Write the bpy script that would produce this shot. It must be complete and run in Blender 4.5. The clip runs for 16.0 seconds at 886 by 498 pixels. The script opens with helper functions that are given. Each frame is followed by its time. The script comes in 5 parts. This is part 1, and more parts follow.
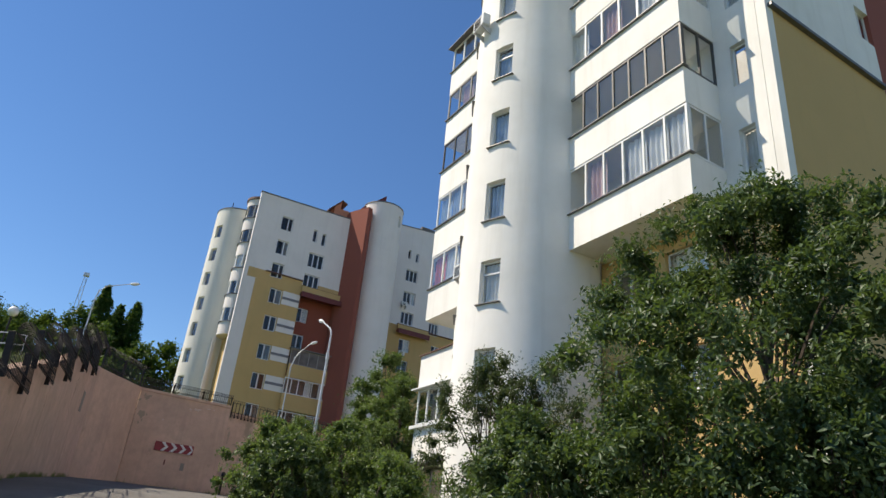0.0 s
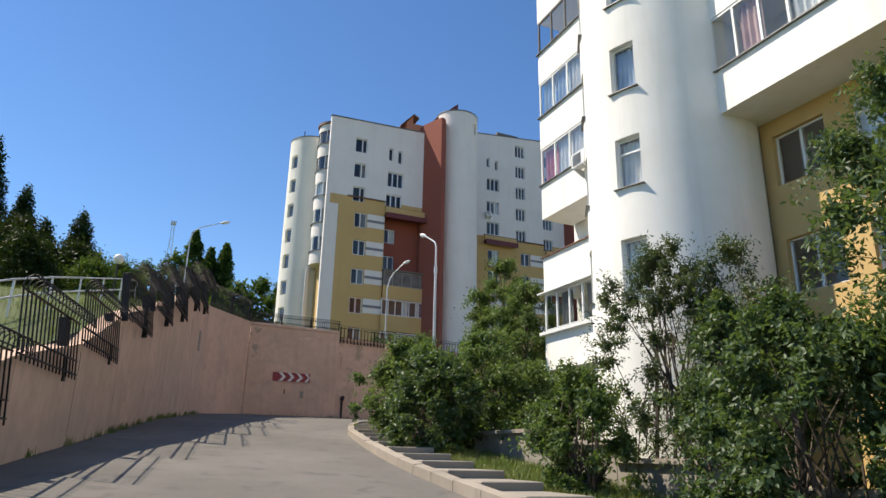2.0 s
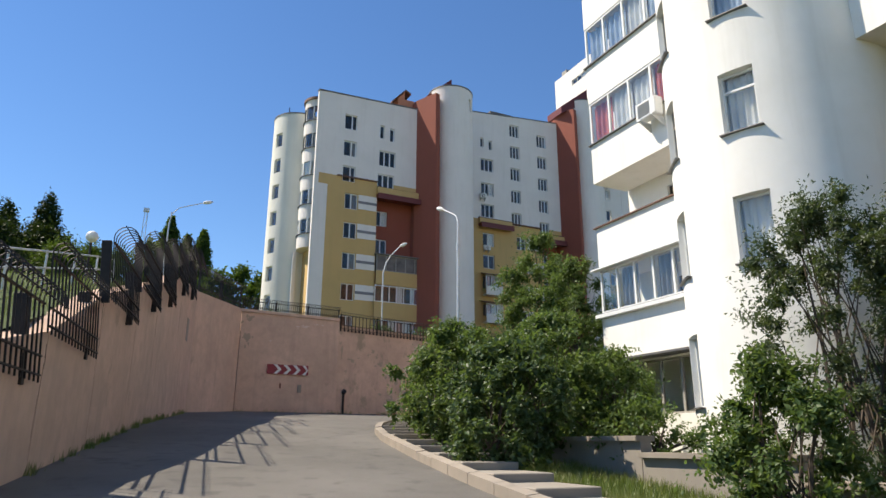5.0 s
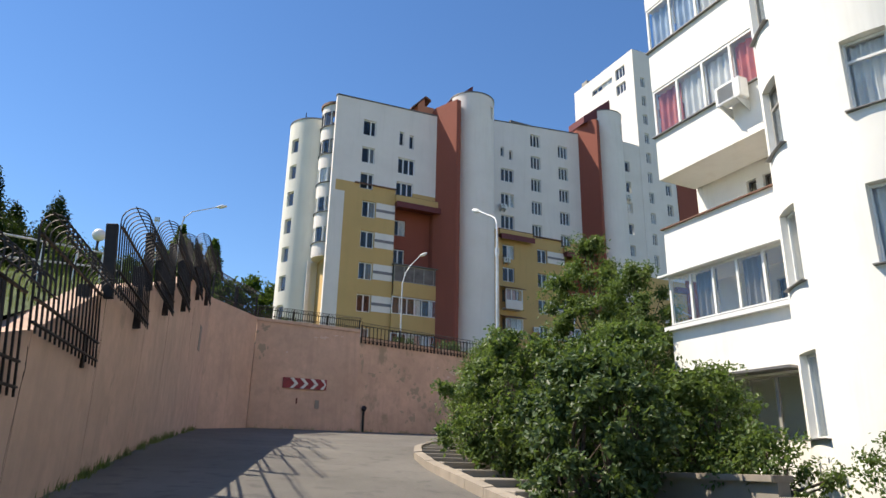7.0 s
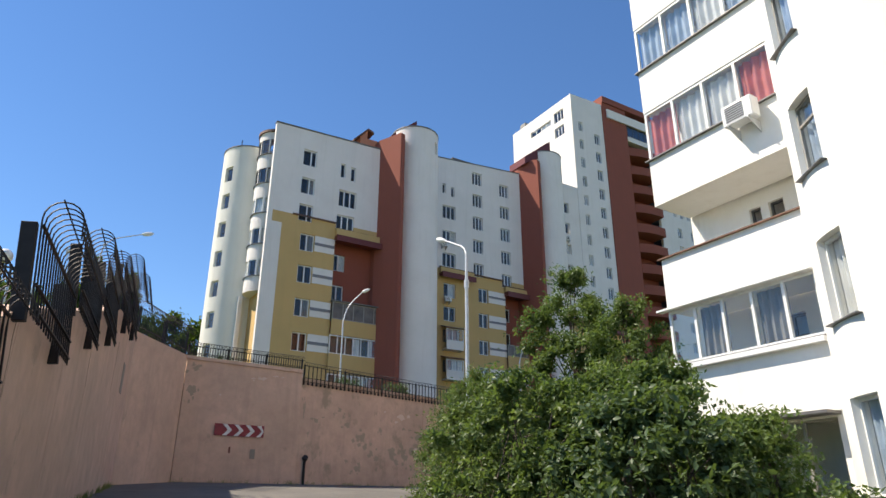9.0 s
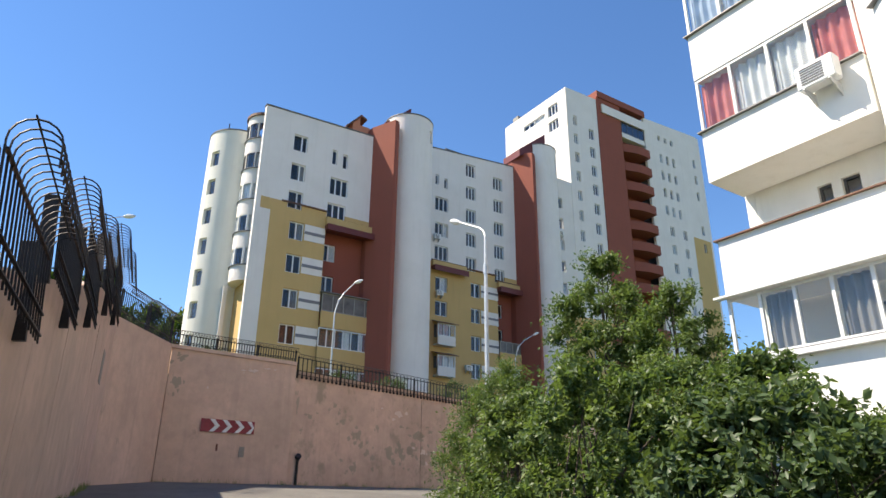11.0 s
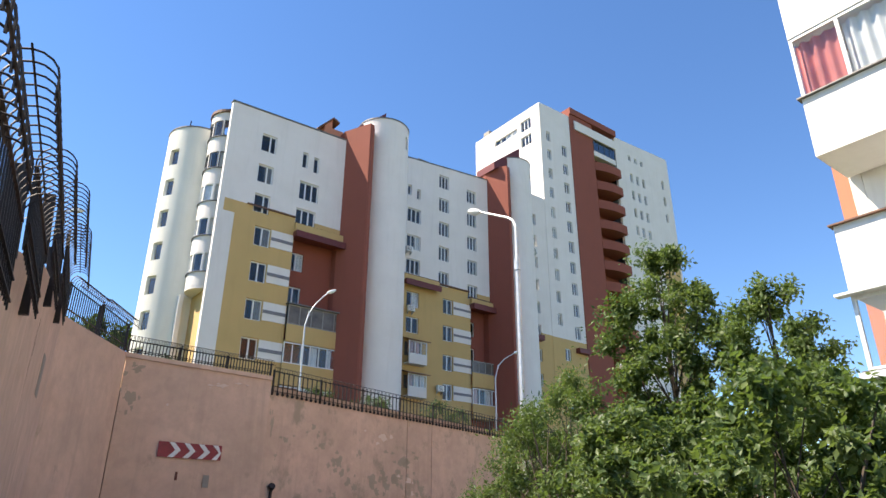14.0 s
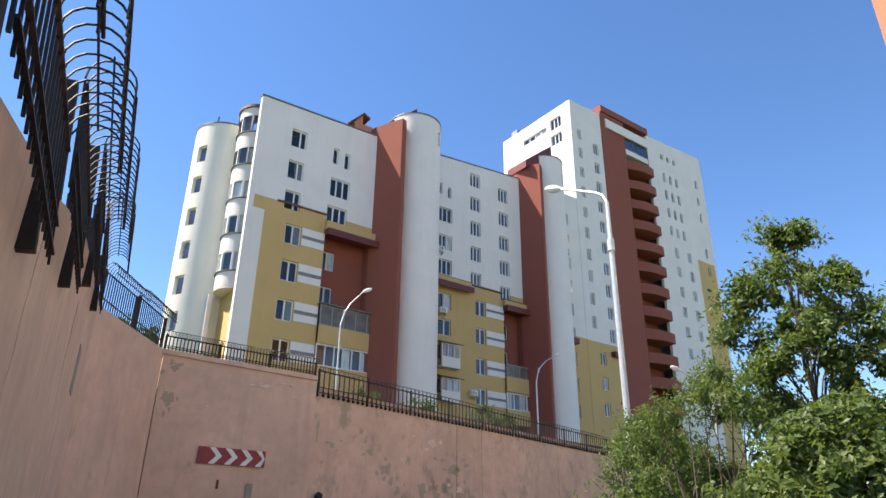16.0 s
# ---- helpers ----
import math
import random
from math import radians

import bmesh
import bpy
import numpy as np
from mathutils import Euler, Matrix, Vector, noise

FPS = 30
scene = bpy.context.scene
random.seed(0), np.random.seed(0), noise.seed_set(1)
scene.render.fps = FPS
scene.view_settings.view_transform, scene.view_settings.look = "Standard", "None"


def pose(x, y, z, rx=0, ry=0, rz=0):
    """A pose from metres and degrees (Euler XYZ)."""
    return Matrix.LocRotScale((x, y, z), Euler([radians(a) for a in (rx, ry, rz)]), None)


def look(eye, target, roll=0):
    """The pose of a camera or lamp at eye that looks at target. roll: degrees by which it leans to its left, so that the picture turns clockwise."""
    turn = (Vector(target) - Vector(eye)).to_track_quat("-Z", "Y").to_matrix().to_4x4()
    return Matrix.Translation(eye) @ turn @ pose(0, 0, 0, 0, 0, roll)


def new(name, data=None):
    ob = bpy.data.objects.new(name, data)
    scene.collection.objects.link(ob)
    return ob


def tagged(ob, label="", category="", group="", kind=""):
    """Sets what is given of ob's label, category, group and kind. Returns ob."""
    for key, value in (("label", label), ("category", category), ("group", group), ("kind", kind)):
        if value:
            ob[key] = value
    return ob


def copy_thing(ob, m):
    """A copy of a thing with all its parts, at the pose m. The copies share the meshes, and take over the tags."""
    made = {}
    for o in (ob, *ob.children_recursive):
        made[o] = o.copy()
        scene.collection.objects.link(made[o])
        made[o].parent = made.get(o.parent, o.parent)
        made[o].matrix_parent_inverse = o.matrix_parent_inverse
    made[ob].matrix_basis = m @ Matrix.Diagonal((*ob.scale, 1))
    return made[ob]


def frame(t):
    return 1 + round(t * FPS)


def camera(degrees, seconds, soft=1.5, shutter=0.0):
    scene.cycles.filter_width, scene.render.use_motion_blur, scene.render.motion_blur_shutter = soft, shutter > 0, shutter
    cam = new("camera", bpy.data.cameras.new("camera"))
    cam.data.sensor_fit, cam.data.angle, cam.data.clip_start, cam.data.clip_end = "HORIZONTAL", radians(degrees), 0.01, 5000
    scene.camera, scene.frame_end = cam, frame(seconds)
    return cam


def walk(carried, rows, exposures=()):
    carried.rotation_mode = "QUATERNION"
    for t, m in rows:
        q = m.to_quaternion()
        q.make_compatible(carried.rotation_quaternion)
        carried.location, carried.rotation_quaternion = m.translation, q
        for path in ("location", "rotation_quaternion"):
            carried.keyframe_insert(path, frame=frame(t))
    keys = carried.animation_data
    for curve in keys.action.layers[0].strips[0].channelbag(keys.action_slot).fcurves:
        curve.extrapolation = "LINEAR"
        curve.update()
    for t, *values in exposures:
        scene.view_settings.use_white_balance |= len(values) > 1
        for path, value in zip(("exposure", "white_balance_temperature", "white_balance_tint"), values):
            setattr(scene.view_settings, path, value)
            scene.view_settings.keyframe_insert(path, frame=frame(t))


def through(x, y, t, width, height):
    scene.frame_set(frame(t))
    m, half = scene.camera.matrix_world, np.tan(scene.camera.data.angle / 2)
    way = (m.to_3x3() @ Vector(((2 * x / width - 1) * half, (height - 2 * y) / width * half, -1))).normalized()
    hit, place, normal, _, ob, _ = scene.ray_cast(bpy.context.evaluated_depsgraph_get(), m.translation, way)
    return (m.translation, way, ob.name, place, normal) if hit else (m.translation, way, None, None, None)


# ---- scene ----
cam = camera(67.0, 16.0)
METRES, EYE, TILT, LEAN, TURN = 21.8, 1.6, 0.0, 0.0, -29.5
ROWS = [
    (0.0, 0.0, 0.0, 0.0, -2.42, 25.06, -5.18),
    (0.5, -0.0158, 0.0279, 0.0045, 0.35, 23.94, -1.94),
    (1.0, -0.0391, 0.052, 0.0067, 3.05, 24.09, -2.23),
    (1.5, -0.0568, 0.079, 0.0099, 4.83, 19.3, 0.48),
    (2.0, -0.0792, 0.1054, 0.0125, 5.52, 17.29, -1.13),
    (2.5, -0.0936, 0.1331, 0.0158, 3.05, 16.17, 0.7),
    (3.0, -0.1146, 0.1605, 0.0202, 3.63, 18.05, 0.35),
    (3.5, -0.1304, 0.1874, 0.0216, -0.56, 18.65, 0.84),
    (4.0, -0.1512, 0.2166, 0.0266, 2.42, 17.62, 0.01),
    (6.5, -0.2318, 0.3455, 0.0436, 4.11, 15.86, -0.57),
    (7.0, -0.2451, 0.3769, 0.0473, 4.06, 17.69, -1.12),
    (7.5, -0.2613, 0.4018, 0.051, 1.95, 19.59, -2.73),
    (8.0, -0.2782, 0.4304, 0.055, -0.11, 20.77, -2.0),
    (8.5, -0.2967, 0.453, 0.0593, -0.54, 21.5, -1.45),
    (9.0, -0.3113, 0.4795, 0.0633, -2.16, 21.28, -0.15),
    (11.5, -0.3723, 0.6053, 0.078, -5.5, 20.98, -1.03),
    (12.0, -0.3856, 0.6325, 0.0814, -7.81, 21.16, -1.3),
    (12.5, -0.3967, 0.6599, 0.0849, -8.3, 22.13, -1.77),
    (13.0, -0.41, 0.6896, 0.0881, -7.01, 21.53, -2.25),
    (13.5, -0.4196, 0.7186, 0.0906, -6.76, 20.66, -0.32),
    (14.0, -0.4338, 0.7477, 0.0948, -8.2, 22.99, -0.31),
    (14.5, -0.4448, 0.7744, 0.0975, -9.27, 23.27, -0.58),
    (15.0, -0.462, 0.8037, 0.1009, -5.43, 22.98, -1.92),
    (15.5, -0.4749, 0.8295, 0.1029, -6.92, 23.42, -1.46),
    (16.0, -0.4899, 0.8582, 0.1051, -6.8, 23.53, -0.68),
]
walk(cam, [(t, pose(0, 0, EYE, TILT, LEAN, TURN) @ pose(METRES * x, METRES * y, METRES * z, 90 + pitch, roll, yaw)) for t, x, y, z, yaw, pitch, roll in ROWS],
     [(0.0, 0.28, 7250, 11), (3.0, 0.58, 7250, 11), (4.0, 0.5, 7250, 11), (7, 0.58, 7250, 11), (9, 0.62, 7250, 11), (12, 1.02, 7350, 12), (14.0, 1.11, 7400, 13), (16.0, 1.1, 7450, 14)])

# ---- world, sun, exposure ----
SUN_AZ, SUN_EL = radians(143.5), radians(53.0)
world = bpy.data.worlds.new("world")
scene.world = world
world.use_nodes = True
sky = world.node_tree.nodes.new("ShaderNodeTexSky")
sky.sky_type, sky.sun_disc = "NISHITA", False
sky.sun_elevation, sky.sun_rotation = SUN_EL, radians(90) - SUN_AZ
sky.altitude, sky.air_density, sky.dust_density, sky.ozone_density = 200, 1.0, 0.0, 5.0
hue = world.node_tree.nodes.new("ShaderNodeHueSaturation")
hue.inputs["Hue"].default_value, hue.inputs["Saturation"].default_value, hue.inputs["Value"].default_value = 0.504, 1.16, 1.22
world.node_tree.links.new(sky.outputs[0], hue.inputs["Color"])
world.node_tree.links.new(hue.outputs[0], world.node_tree.nodes["Background"].inputs[0])
world.node_tree.nodes["Background"].inputs[1].default_value = 0.105
sun = new("sun", bpy.data.lights.new("sun", "SUN"))
sun.data.energy, sun.data.angle, sun.data.color = 5.0, radians(0.53), (1.0, 0.95, 0.86)
sun_way = Vector((math.cos(SUN_AZ) * math.cos(SUN_EL), math.sin(SUN_AZ) * math.cos(SUN_EL), math.sin(SUN_EL)))
sun.matrix_world = look(sun_way * 90, (0, 0, 0))


# ---- materials ----
def shader(name, rough=0.8, metal=0.0):
    m = bpy.data.materials.new(name)
    m.use_nodes = True
    nt = m.node_tree
    b = nt.nodes["Principled BSDF"]
    b.inputs["Roughness"].default_value, b.inputs["Metallic"].default_value = rough, metal
    return m, nt, b


def noise_node(nt, scale, detail=4.0, stretch=None, rough=0.6):
    co = nt.nodes.new("ShaderNodeTexCoord")
    mp = nt.nodes.new("ShaderNodeMapping")
    if stretch:
        mp.inputs["Scale"].default_value = stretch
    nt.links.new(co.outputs["Object"], mp.inputs[0])
    n = nt.nodes.new("ShaderNodeTexNoise")
    n.inputs["Scale"].default_value, n.inputs["Detail"].default_value, n.inputs["Roughness"].default_value = scale, detail, rough
    nt.links.new(mp.outputs[0], n.inputs["Vector"])
    return n


def ramp(nt, src, stops):
    r = nt.nodes.new("ShaderNodeValToRGB")
    els = r.color_ramp.elements
    while len(els) < len(stops):
        els.new(0.5)
    for e, (p, c) in zip(els, stops):
        e.position, e.color = p, (*c, 1) if len(c) == 3 else c
    nt.links.new(src, r.inputs[0])
    return r


def mix(nt, fac, a, b, mode="MIX"):
    x = nt.nodes.new("ShaderNodeMix")
    x.data_type, x.blend_type = "RGBA", mode
    for sock, v in ((x.inputs[0], fac), (x.inputs[6], a), (x.inputs[7], b)):
        if hasattr(v, "links"):
            nt.links.new(v, sock)
        else:
            sock.default_value = v if isinstance(v, float) else (*v, 1)
    return x.outputs[2]


def bump(nt, b, src, strength, dist):
    bp = nt.nodes.new("ShaderNodeBump")
    bp.inputs["Strength"].default_value, bp.inputs["Distance"].default_value = strength, dist
    nt.links.new(src, bp.inputs["Height"])
    nt.links.new(bp.outputs[0], b.inputs["Normal"])


def plaster(name, base, stain, amount=0.5, grain=60.0, patches=None):
    """Painted render: large uneven tone, vertical run marks, fine grain, and peeled patches where given."""
    m, nt, b = shader(name, 0.9)
    big = noise_node(nt, 0.45, 5)
    run = noise_node(nt, 1.6, 4, (1.4, 1.4, 0.12))
    fine = noise_node(nt, grain, 3)
    c = mix(nt, ramp(nt, big.outputs[0], [(0.35, (0, 0, 0)), (0.75, (amount,) * 3)]).outputs[0], base, stain)
    c = mix(nt, ramp(nt, run.outputs[0], [(0.52, (0, 0, 0)), (0.75, (amount * 0.8,) * 3)]).outputs[0], c, stain)
    c = mix(nt, 0.1, c, fine.outputs[1], "OVERLAY")
    height = fine.outputs[0]
    if patches:
        col, lo, hi = patches
        pt = noise_node(nt, 1.05, 8, (1, 1, 0.7), 0.72)
        mask = ramp(nt, pt.outputs[0], [(lo, (0, 0, 0)), (hi, (1, 1, 1))]).outputs[0]
        c = mix(nt, mask, c, col)
        tone = noise_node(nt, 2.3, 5)
        c = mix(nt, ramp(nt, tone.outputs[0], [(0.4, (0, 0, 0)), (0.7, (0.45,) * 3)]).outputs[0], c, tuple(v * 0.62 for v in base))
    nt.links.new(c, b.inputs["Base Color"])
    bump(nt, b, height, 0.25, 0.01)
    return m


def plain(name, col, rough=0.6, metal=0.0, vary=0.25, scale=6.0, relief=0.1):
    m, nt, b = shader(name, rough, metal)
    n = noise_node(nt, scale, 5)
    c = mix(nt, ramp(nt, n.outputs[0], [(0.35, (0, 0, 0)), (0.7, (1, 1, 1))]).outputs[0], col, tuple(v * (1 - vary) for v in col))
    nt.links.new(c, b.inputs["Base Color"])
    bump(nt, b, n.outputs[0], relief, 0.01)
    return m


def glass_mat(name, tint, ior=1.5):
    m = bpy.data.materials.new(name)
    m.use_nodes = True
    nt = m.node_tree
    nt.nodes.remove(nt.nodes["Principled BSDF"])
    tr, gl, lw, mx = (nt.nodes.new(k) for k in ("ShaderNodeBsdfTransparent", "ShaderNodeBsdfGlossy", "ShaderNodeLayerWeight", "ShaderNodeMixShader"))
    tr.inputs[0].default_value = (*tint, 1)
    gl.inputs["Roughness"].default_value = 0.03
    lw.inputs["Blend"].default_value = 0.5
    up, sc = nt.nodes.new("ShaderNodeMath"), nt.nodes.new("ShaderNodeMath")
    up.operation, up.inputs[1].default_value = "POWER", 3.0
    sc.operation, sc.inputs[1].default_value, sc.inputs[2].default_value = "MULTIPLY_ADD", 0.75, ior - 1.46
    nt.links.new(lw.outputs["Facing"], up.inputs[0])
    nt.links.new(up.outputs[0], sc.inputs[0])
    nt.links.new(sc.outputs[0], mx.inputs[0])
    nt.links.new(tr.outputs[0], mx.inputs[1])
    nt.links.new(gl.outputs[0], mx.inputs[2])
    nt.links.new(mx.outputs[0], nt.nodes["Material Output"].inputs[0])
    return m


def leaf_mat(name, dark, light, yellow, through=0.35, gloss=0.34):
    m, nt, b = shader(name, 0.46)
    b.inputs["Specular IOR Level"].default_value = gloss
    g = nt.nodes.new("ShaderNodeNewGeometry")
    r = ramp(nt, g.outputs["Random Per Island"], [(0.0, dark), (0.55, light), (0.93, light), (1.0, yellow)])
    big = noise_node(nt, 0.9, 3)
    c = mix(nt, ramp(nt, big.outputs[0], [(0.4, (0, 0, 0)), (0.65, (0.5,) * 3)]).outputs[0], r.outputs[0], yellow)
    nt.links.new(c, b.inputs["Base Color"])
    t = nt.nodes.new("ShaderNodeBsdfTranslucent")
    nt.links.new(mix(nt, 0.4, c, (0.2, 0.3, 0.02)), t.inputs[0])
    mx = nt.nodes.new("ShaderNodeMixShader")
    mx.inputs[0].default_value = through
    nt.links.new(b.outputs[0], mx.inputs[1])
    nt.links.new(t.outputs[0], mx.inputs[2])
    nt.links.new(mx.outputs[0], nt.nodes["Material Output"].inputs[0])
    return m


def asphalt(name):
    m, nt, b = shader(name, 0.92)
    big, mid, fine = noise_node(nt, 0.3, 5), noise_node(nt, 2.2, 6), noise_node(nt, 90, 2)
    c = mix(nt, ramp(nt, big.outputs[0], [(0.35, (0, 0, 0)), (0.65, (1, 1, 1))]).outputs[0], (0.108, 0.1, 0.088), (0.158, 0.146, 0.13))
    c = mix(nt, ramp(nt, mid.outputs[0], [(0.56, (0, 0, 0)), (0.63, (0.6,) * 3)]).outputs[0], c, (0.078, 0.072, 0.066))
    c = mix(nt, 0.35, c, fine.outputs[1], "OVERLAY")
    nt.links.new(c, b.inputs["Base Color"])
    bump(nt, b, fine.outputs[0], 0.6, 0.01)
    return m


def earth(name):
    m, nt, b = shader(name, 0.95)
    n, f = noise_node(nt, 0.5, 6), noise_node(nt, 25, 4)
    c = ramp(nt, n.outputs[0], [(0.3, (0.05, 0.075, 0.02)), (0.5, (0.08, 0.11, 0.03)), (0.7, (0.13, 0.115, 0.06))]).outputs[0]
    c = mix(nt, 0.4, c, f.outputs[1], "OVERLAY")
    nt.links.new(c, b.inputs["Base Color"])
    bump(nt, b, f.outputs[0], 0.8, 0.05)
    return m


WHITE = plaster("white_render", (0.87, 0.85, 0.80), (0.62, 0.59, 0.52), 0.42)
FARWHITE = plaster("far_white_render", (0.80, 0.75, 0.71), (0.62, 0.575, 0.53), 0.35)
CREAM = plaster("cream_render", (0.76, 0.74, 0.66), (0.6, 0.57, 0.5), 0.3)
YELLOW = plaster("ochre_render", (0.60, 0.395, 0.165), (0.46, 0.32, 0.13), 0.35)
RUST = plaster("rust_red_render", (0.285, 0.080, 0.053), (0.22, 0.068, 0.046), 0.4)
ORANGE = plaster("orange_render", (0.52, 0.215, 0.125), (0.43, 0.18, 0.11), 0.3)
PINK = plaster("pink_render", (0.675, 0.455, 0.34), (0.40, 0.285, 0.21), 0.6, 45.0, ((0.42, 0.31, 0.225), 0.63, 0.72))
PEELED = plaster("peeling_pink_render", (0.635, 0.43, 0.325), (0.40, 0.285, 0.21), 0.75, 45.0, ((0.36, 0.28, 0.20), 0.54, 0.64))
# room shade put into the colour of inner surfaces; also the roof house's grey
SHADEGREY = plain("room_shade_and_roof_grey", (0.16, 0.15, 0.14), 0.9)
FRAME = plain("white_plastic_frame", (0.78, 0.78, 0.76), 0.4, 0, 0.1)
WOODFRAME = plain("grey_wooden_frame", (0.33, 0.31, 0.28), 0.7, 0, 0.3)
DARKFRAME = plain("dark_metal_frame", (0.10, 0.095, 0.09), 0.5, 0.3, 0.2)
TIN = plain("zinc_flashing", (0.20, 0.19, 0.18), 0.5, 0.5, 0.3)
GLASS = glass_mat("window_glass", (0.95, 0.96, 0.96))
DARKGLASS = glass_mat("tinted_glass", (0.32, 0.35, 0.38), 1.6)
DUSTGLASS = plain("dusty_glass", (0.17, 0.145, 0.125), 0.32, 0, 0.55, 1.3, 0.02)
IRON = plain("brown_black_iron", (0.030, 0.022, 0.020), 0.55, 0.4, 0.4)
STEEL = plain("galvanised_steel", (0.62, 0.63, 0.63), 0.45, 0.5, 0.2)
CONCRETE = plaster("concrete", (0.30, 0.265, 0.22), (0.22, 0.2, 0.175), 0.6, 40.0)
KERB = plaster("kerb_concrete", (0.34, 0.29, 0.235), (0.2, 0.175, 0.145), 0.9, 40.0)
ASPHALT = asphalt("worn_asphalt")
EARTH = earth("grassy_earth")
REDROOF = plain("dark_red_roof_metal", (0.17, 0.035, 0.03), 0.5, 0.2)
BROWNROOF = plain("brown_roof_metal", (0.20, 0.10, 0.06), 0.6, 0.1)
SHEER = plain("white_sheer_curtain", (0.84, 0.84, 0.82), 0.9, 0, 0.2, 2.0)
REDCLOTH = plain("faded_red_curtain", (0.72, 0.24, 0.21), 0.9, 0, 0.3, 2.0)
PINKCLOTH = plain("pink_patterned_curtain", (0.74, 0.52, 0.47), 0.9, 0, 0.3, 3.0)
GREYCLOTH = plain("grey_blind", (0.30, 0.29, 0.28), 0.9, 0, 0.2, 2.0)
BLUECLOTH = plain("pale_blue_curtain", (0.55, 0.66, 0.80), 0.9, 0, 0.3, 2.0)
SIGNRED = plain("sign_red", (0.26, 0.012, 0.025), 0.45, 0, 0.3)
SIGNWHITE = plain("sign_white", (0.72, 0.70, 0.68), 0.5, 0, 0.15)
BARK = plain("grey_brown_bark", (0.10, 0.075, 0.055), 0.9, 0, 0.4, 18, 0.8)
LEAF_BUSH = leaf_mat("lilac_leaves", (0.023, 0.047, 0.021), (0.060, 0.104, 0.044), (0.112, 0.16, 0.066))
LEAF_LIGHT = leaf_mat("fresh_leaves", (0.034, 0.068, 0.022), (0.088, 0.145, 0.050), (0.18, 0.23, 0.078), 0.45)
LEAF_DARK = leaf_mat("dusky_leaves", (0.026, 0.043, 0.024), (0.056, 0.084, 0.042), (0.10, 0.112, 0.062), 0.3)
LEAF_FAR = leaf_mat("far_leaves", (0.018, 0.045, 0.012), (0.04, 0.085, 0.02), (0.085, 0.13, 0.03), 0.35, 0.08)
LEAF_FIR = leaf_mat("conifer_foliage", (0.007, 0.017, 0.007), (0.015, 0.034, 0.011), (0.03, 0.052, 0.016), 0.12, 0.06)
GRASS = leaf_mat("dry_green_grass", (0.07, 0.11, 0.025), (0.14, 0.19, 0.045), (0.30, 0.27, 0.11), 0.3)


# ---- building helpers ----
def world_of(ob):
    p = Vector(ob.location)
    while ob.parent:
        ob = ob.parent
        p += ob.location
    return p


def thing(name, at=(0, 0, 0), label="", category="", group="", kind=""):
    ob = new(name)
    ob.location = at
    ob.empty_display_size = 0.2
    return tagged(ob, label, category, group, kind)


def link(name, me, parent=None, label="", at=(0, 0, 0)):
    """A mesh in world coordinates as an object, under parent where given."""
    ob = new(name, me)
    if parent:
        ob.parent = parent
        ob.location = Vector(at) - world_of(parent)
    else:
        ob.location = at
    if label:
        ob["label"] = label
    return ob


def part(name, bm, material, parent=None, label=""):
    bmesh.ops.recalc_face_normals(bm, faces=bm.faces)
    me = bpy.data.meshes.new(name)
    bm.to_mesh(me)
    bm.free()
    for m in (material if isinstance(material, (list, tuple)) else [material]):
        me.materials.append(m)
    return link(name, me, parent, label)


def place(name, me, parent, m, label=""):
    """A shared mesh under parent, at the world pose m."""
    ob = new(name, me)
    ob.parent = parent
    ob.matrix_basis = Matrix.Translation(-world_of(parent)) @ m if parent else m
    if label:
        ob["label"] = label
    return ob


def add_box(bm, x0, x1, y0, y1, z0, z1, mi=0, m=None):
    vs = [bm.verts.new((x, y, z)) for z in (z0, z1) for x, y in ((x0, y0), (x1, y0), (x1, y1), (x0, y1))]
    if m:
        for v in vs:
            v.co = m @ v.co
    for q in ((3, 2, 1, 0), (4, 5, 6, 7), (0, 1, 5, 4), (1, 2, 6, 5), (2, 3, 7, 6), (3, 0, 4, 7)):
        bm.faces.new([vs[i] for i in q]).material_index = mi


def add_prism(bm, pts, z0, z1, mi=0):
    """Upright prism on a plan; z1 (and z0) a number or one height a corner."""
    n = len(pts)
    za = z0 if isinstance(z0, (list, tuple)) else [z0] * n
    zb = z1 if isinstance(z1, (list, tuple)) else [z1] * n
    a = [bm.verts.new((x, y, z)) for (x, y), z in zip(pts, za)]
    b = [bm.verts.new((x, y, z)) for (x, y), z in zip(pts, zb)]
    fs = [bm.faces.new(a[::-1]), bm.faces.new(b)]
    fs += [bm.faces.new((a[i], a[(i + 1) % n], b[(i + 1) % n], b[i])) for i in range(n)]
    for f in fs:
        f.material_index = mi


def add_tube(bm, pts, radii, sides=6):
    """A tapered tube along points."""
    pts = [Vector(p) for p in pts]
    rings = []
    for i, p in enumerate(pts):
        d = (pts[min(i + 1, len(pts) - 1)] - pts[max(i - 1, 0)]).normalized()
        u = d.orthogonal().normalized() if not rings else (last_u - d * last_u.dot(d)).normalized()
        last_u = u
        v = d.cross(u)
        r = radii[i] if isinstance(radii, (list, tuple)) else radii
        rings.append([bm.verts.new(p + (u * math.cos(a) + v * math.sin(a)) * r) for a in (2 * math.pi * k / sides for k in range(sides))])
    for a, b in zip(rings, rings[1:]):
        for k in range(sides):
            bm.faces.new((a[k], a[(k + 1) % sides], b[(k + 1) % sides], b[k]))
    bm.faces.new(rings[0][::-1])
    bm.faces.new(rings[-1])


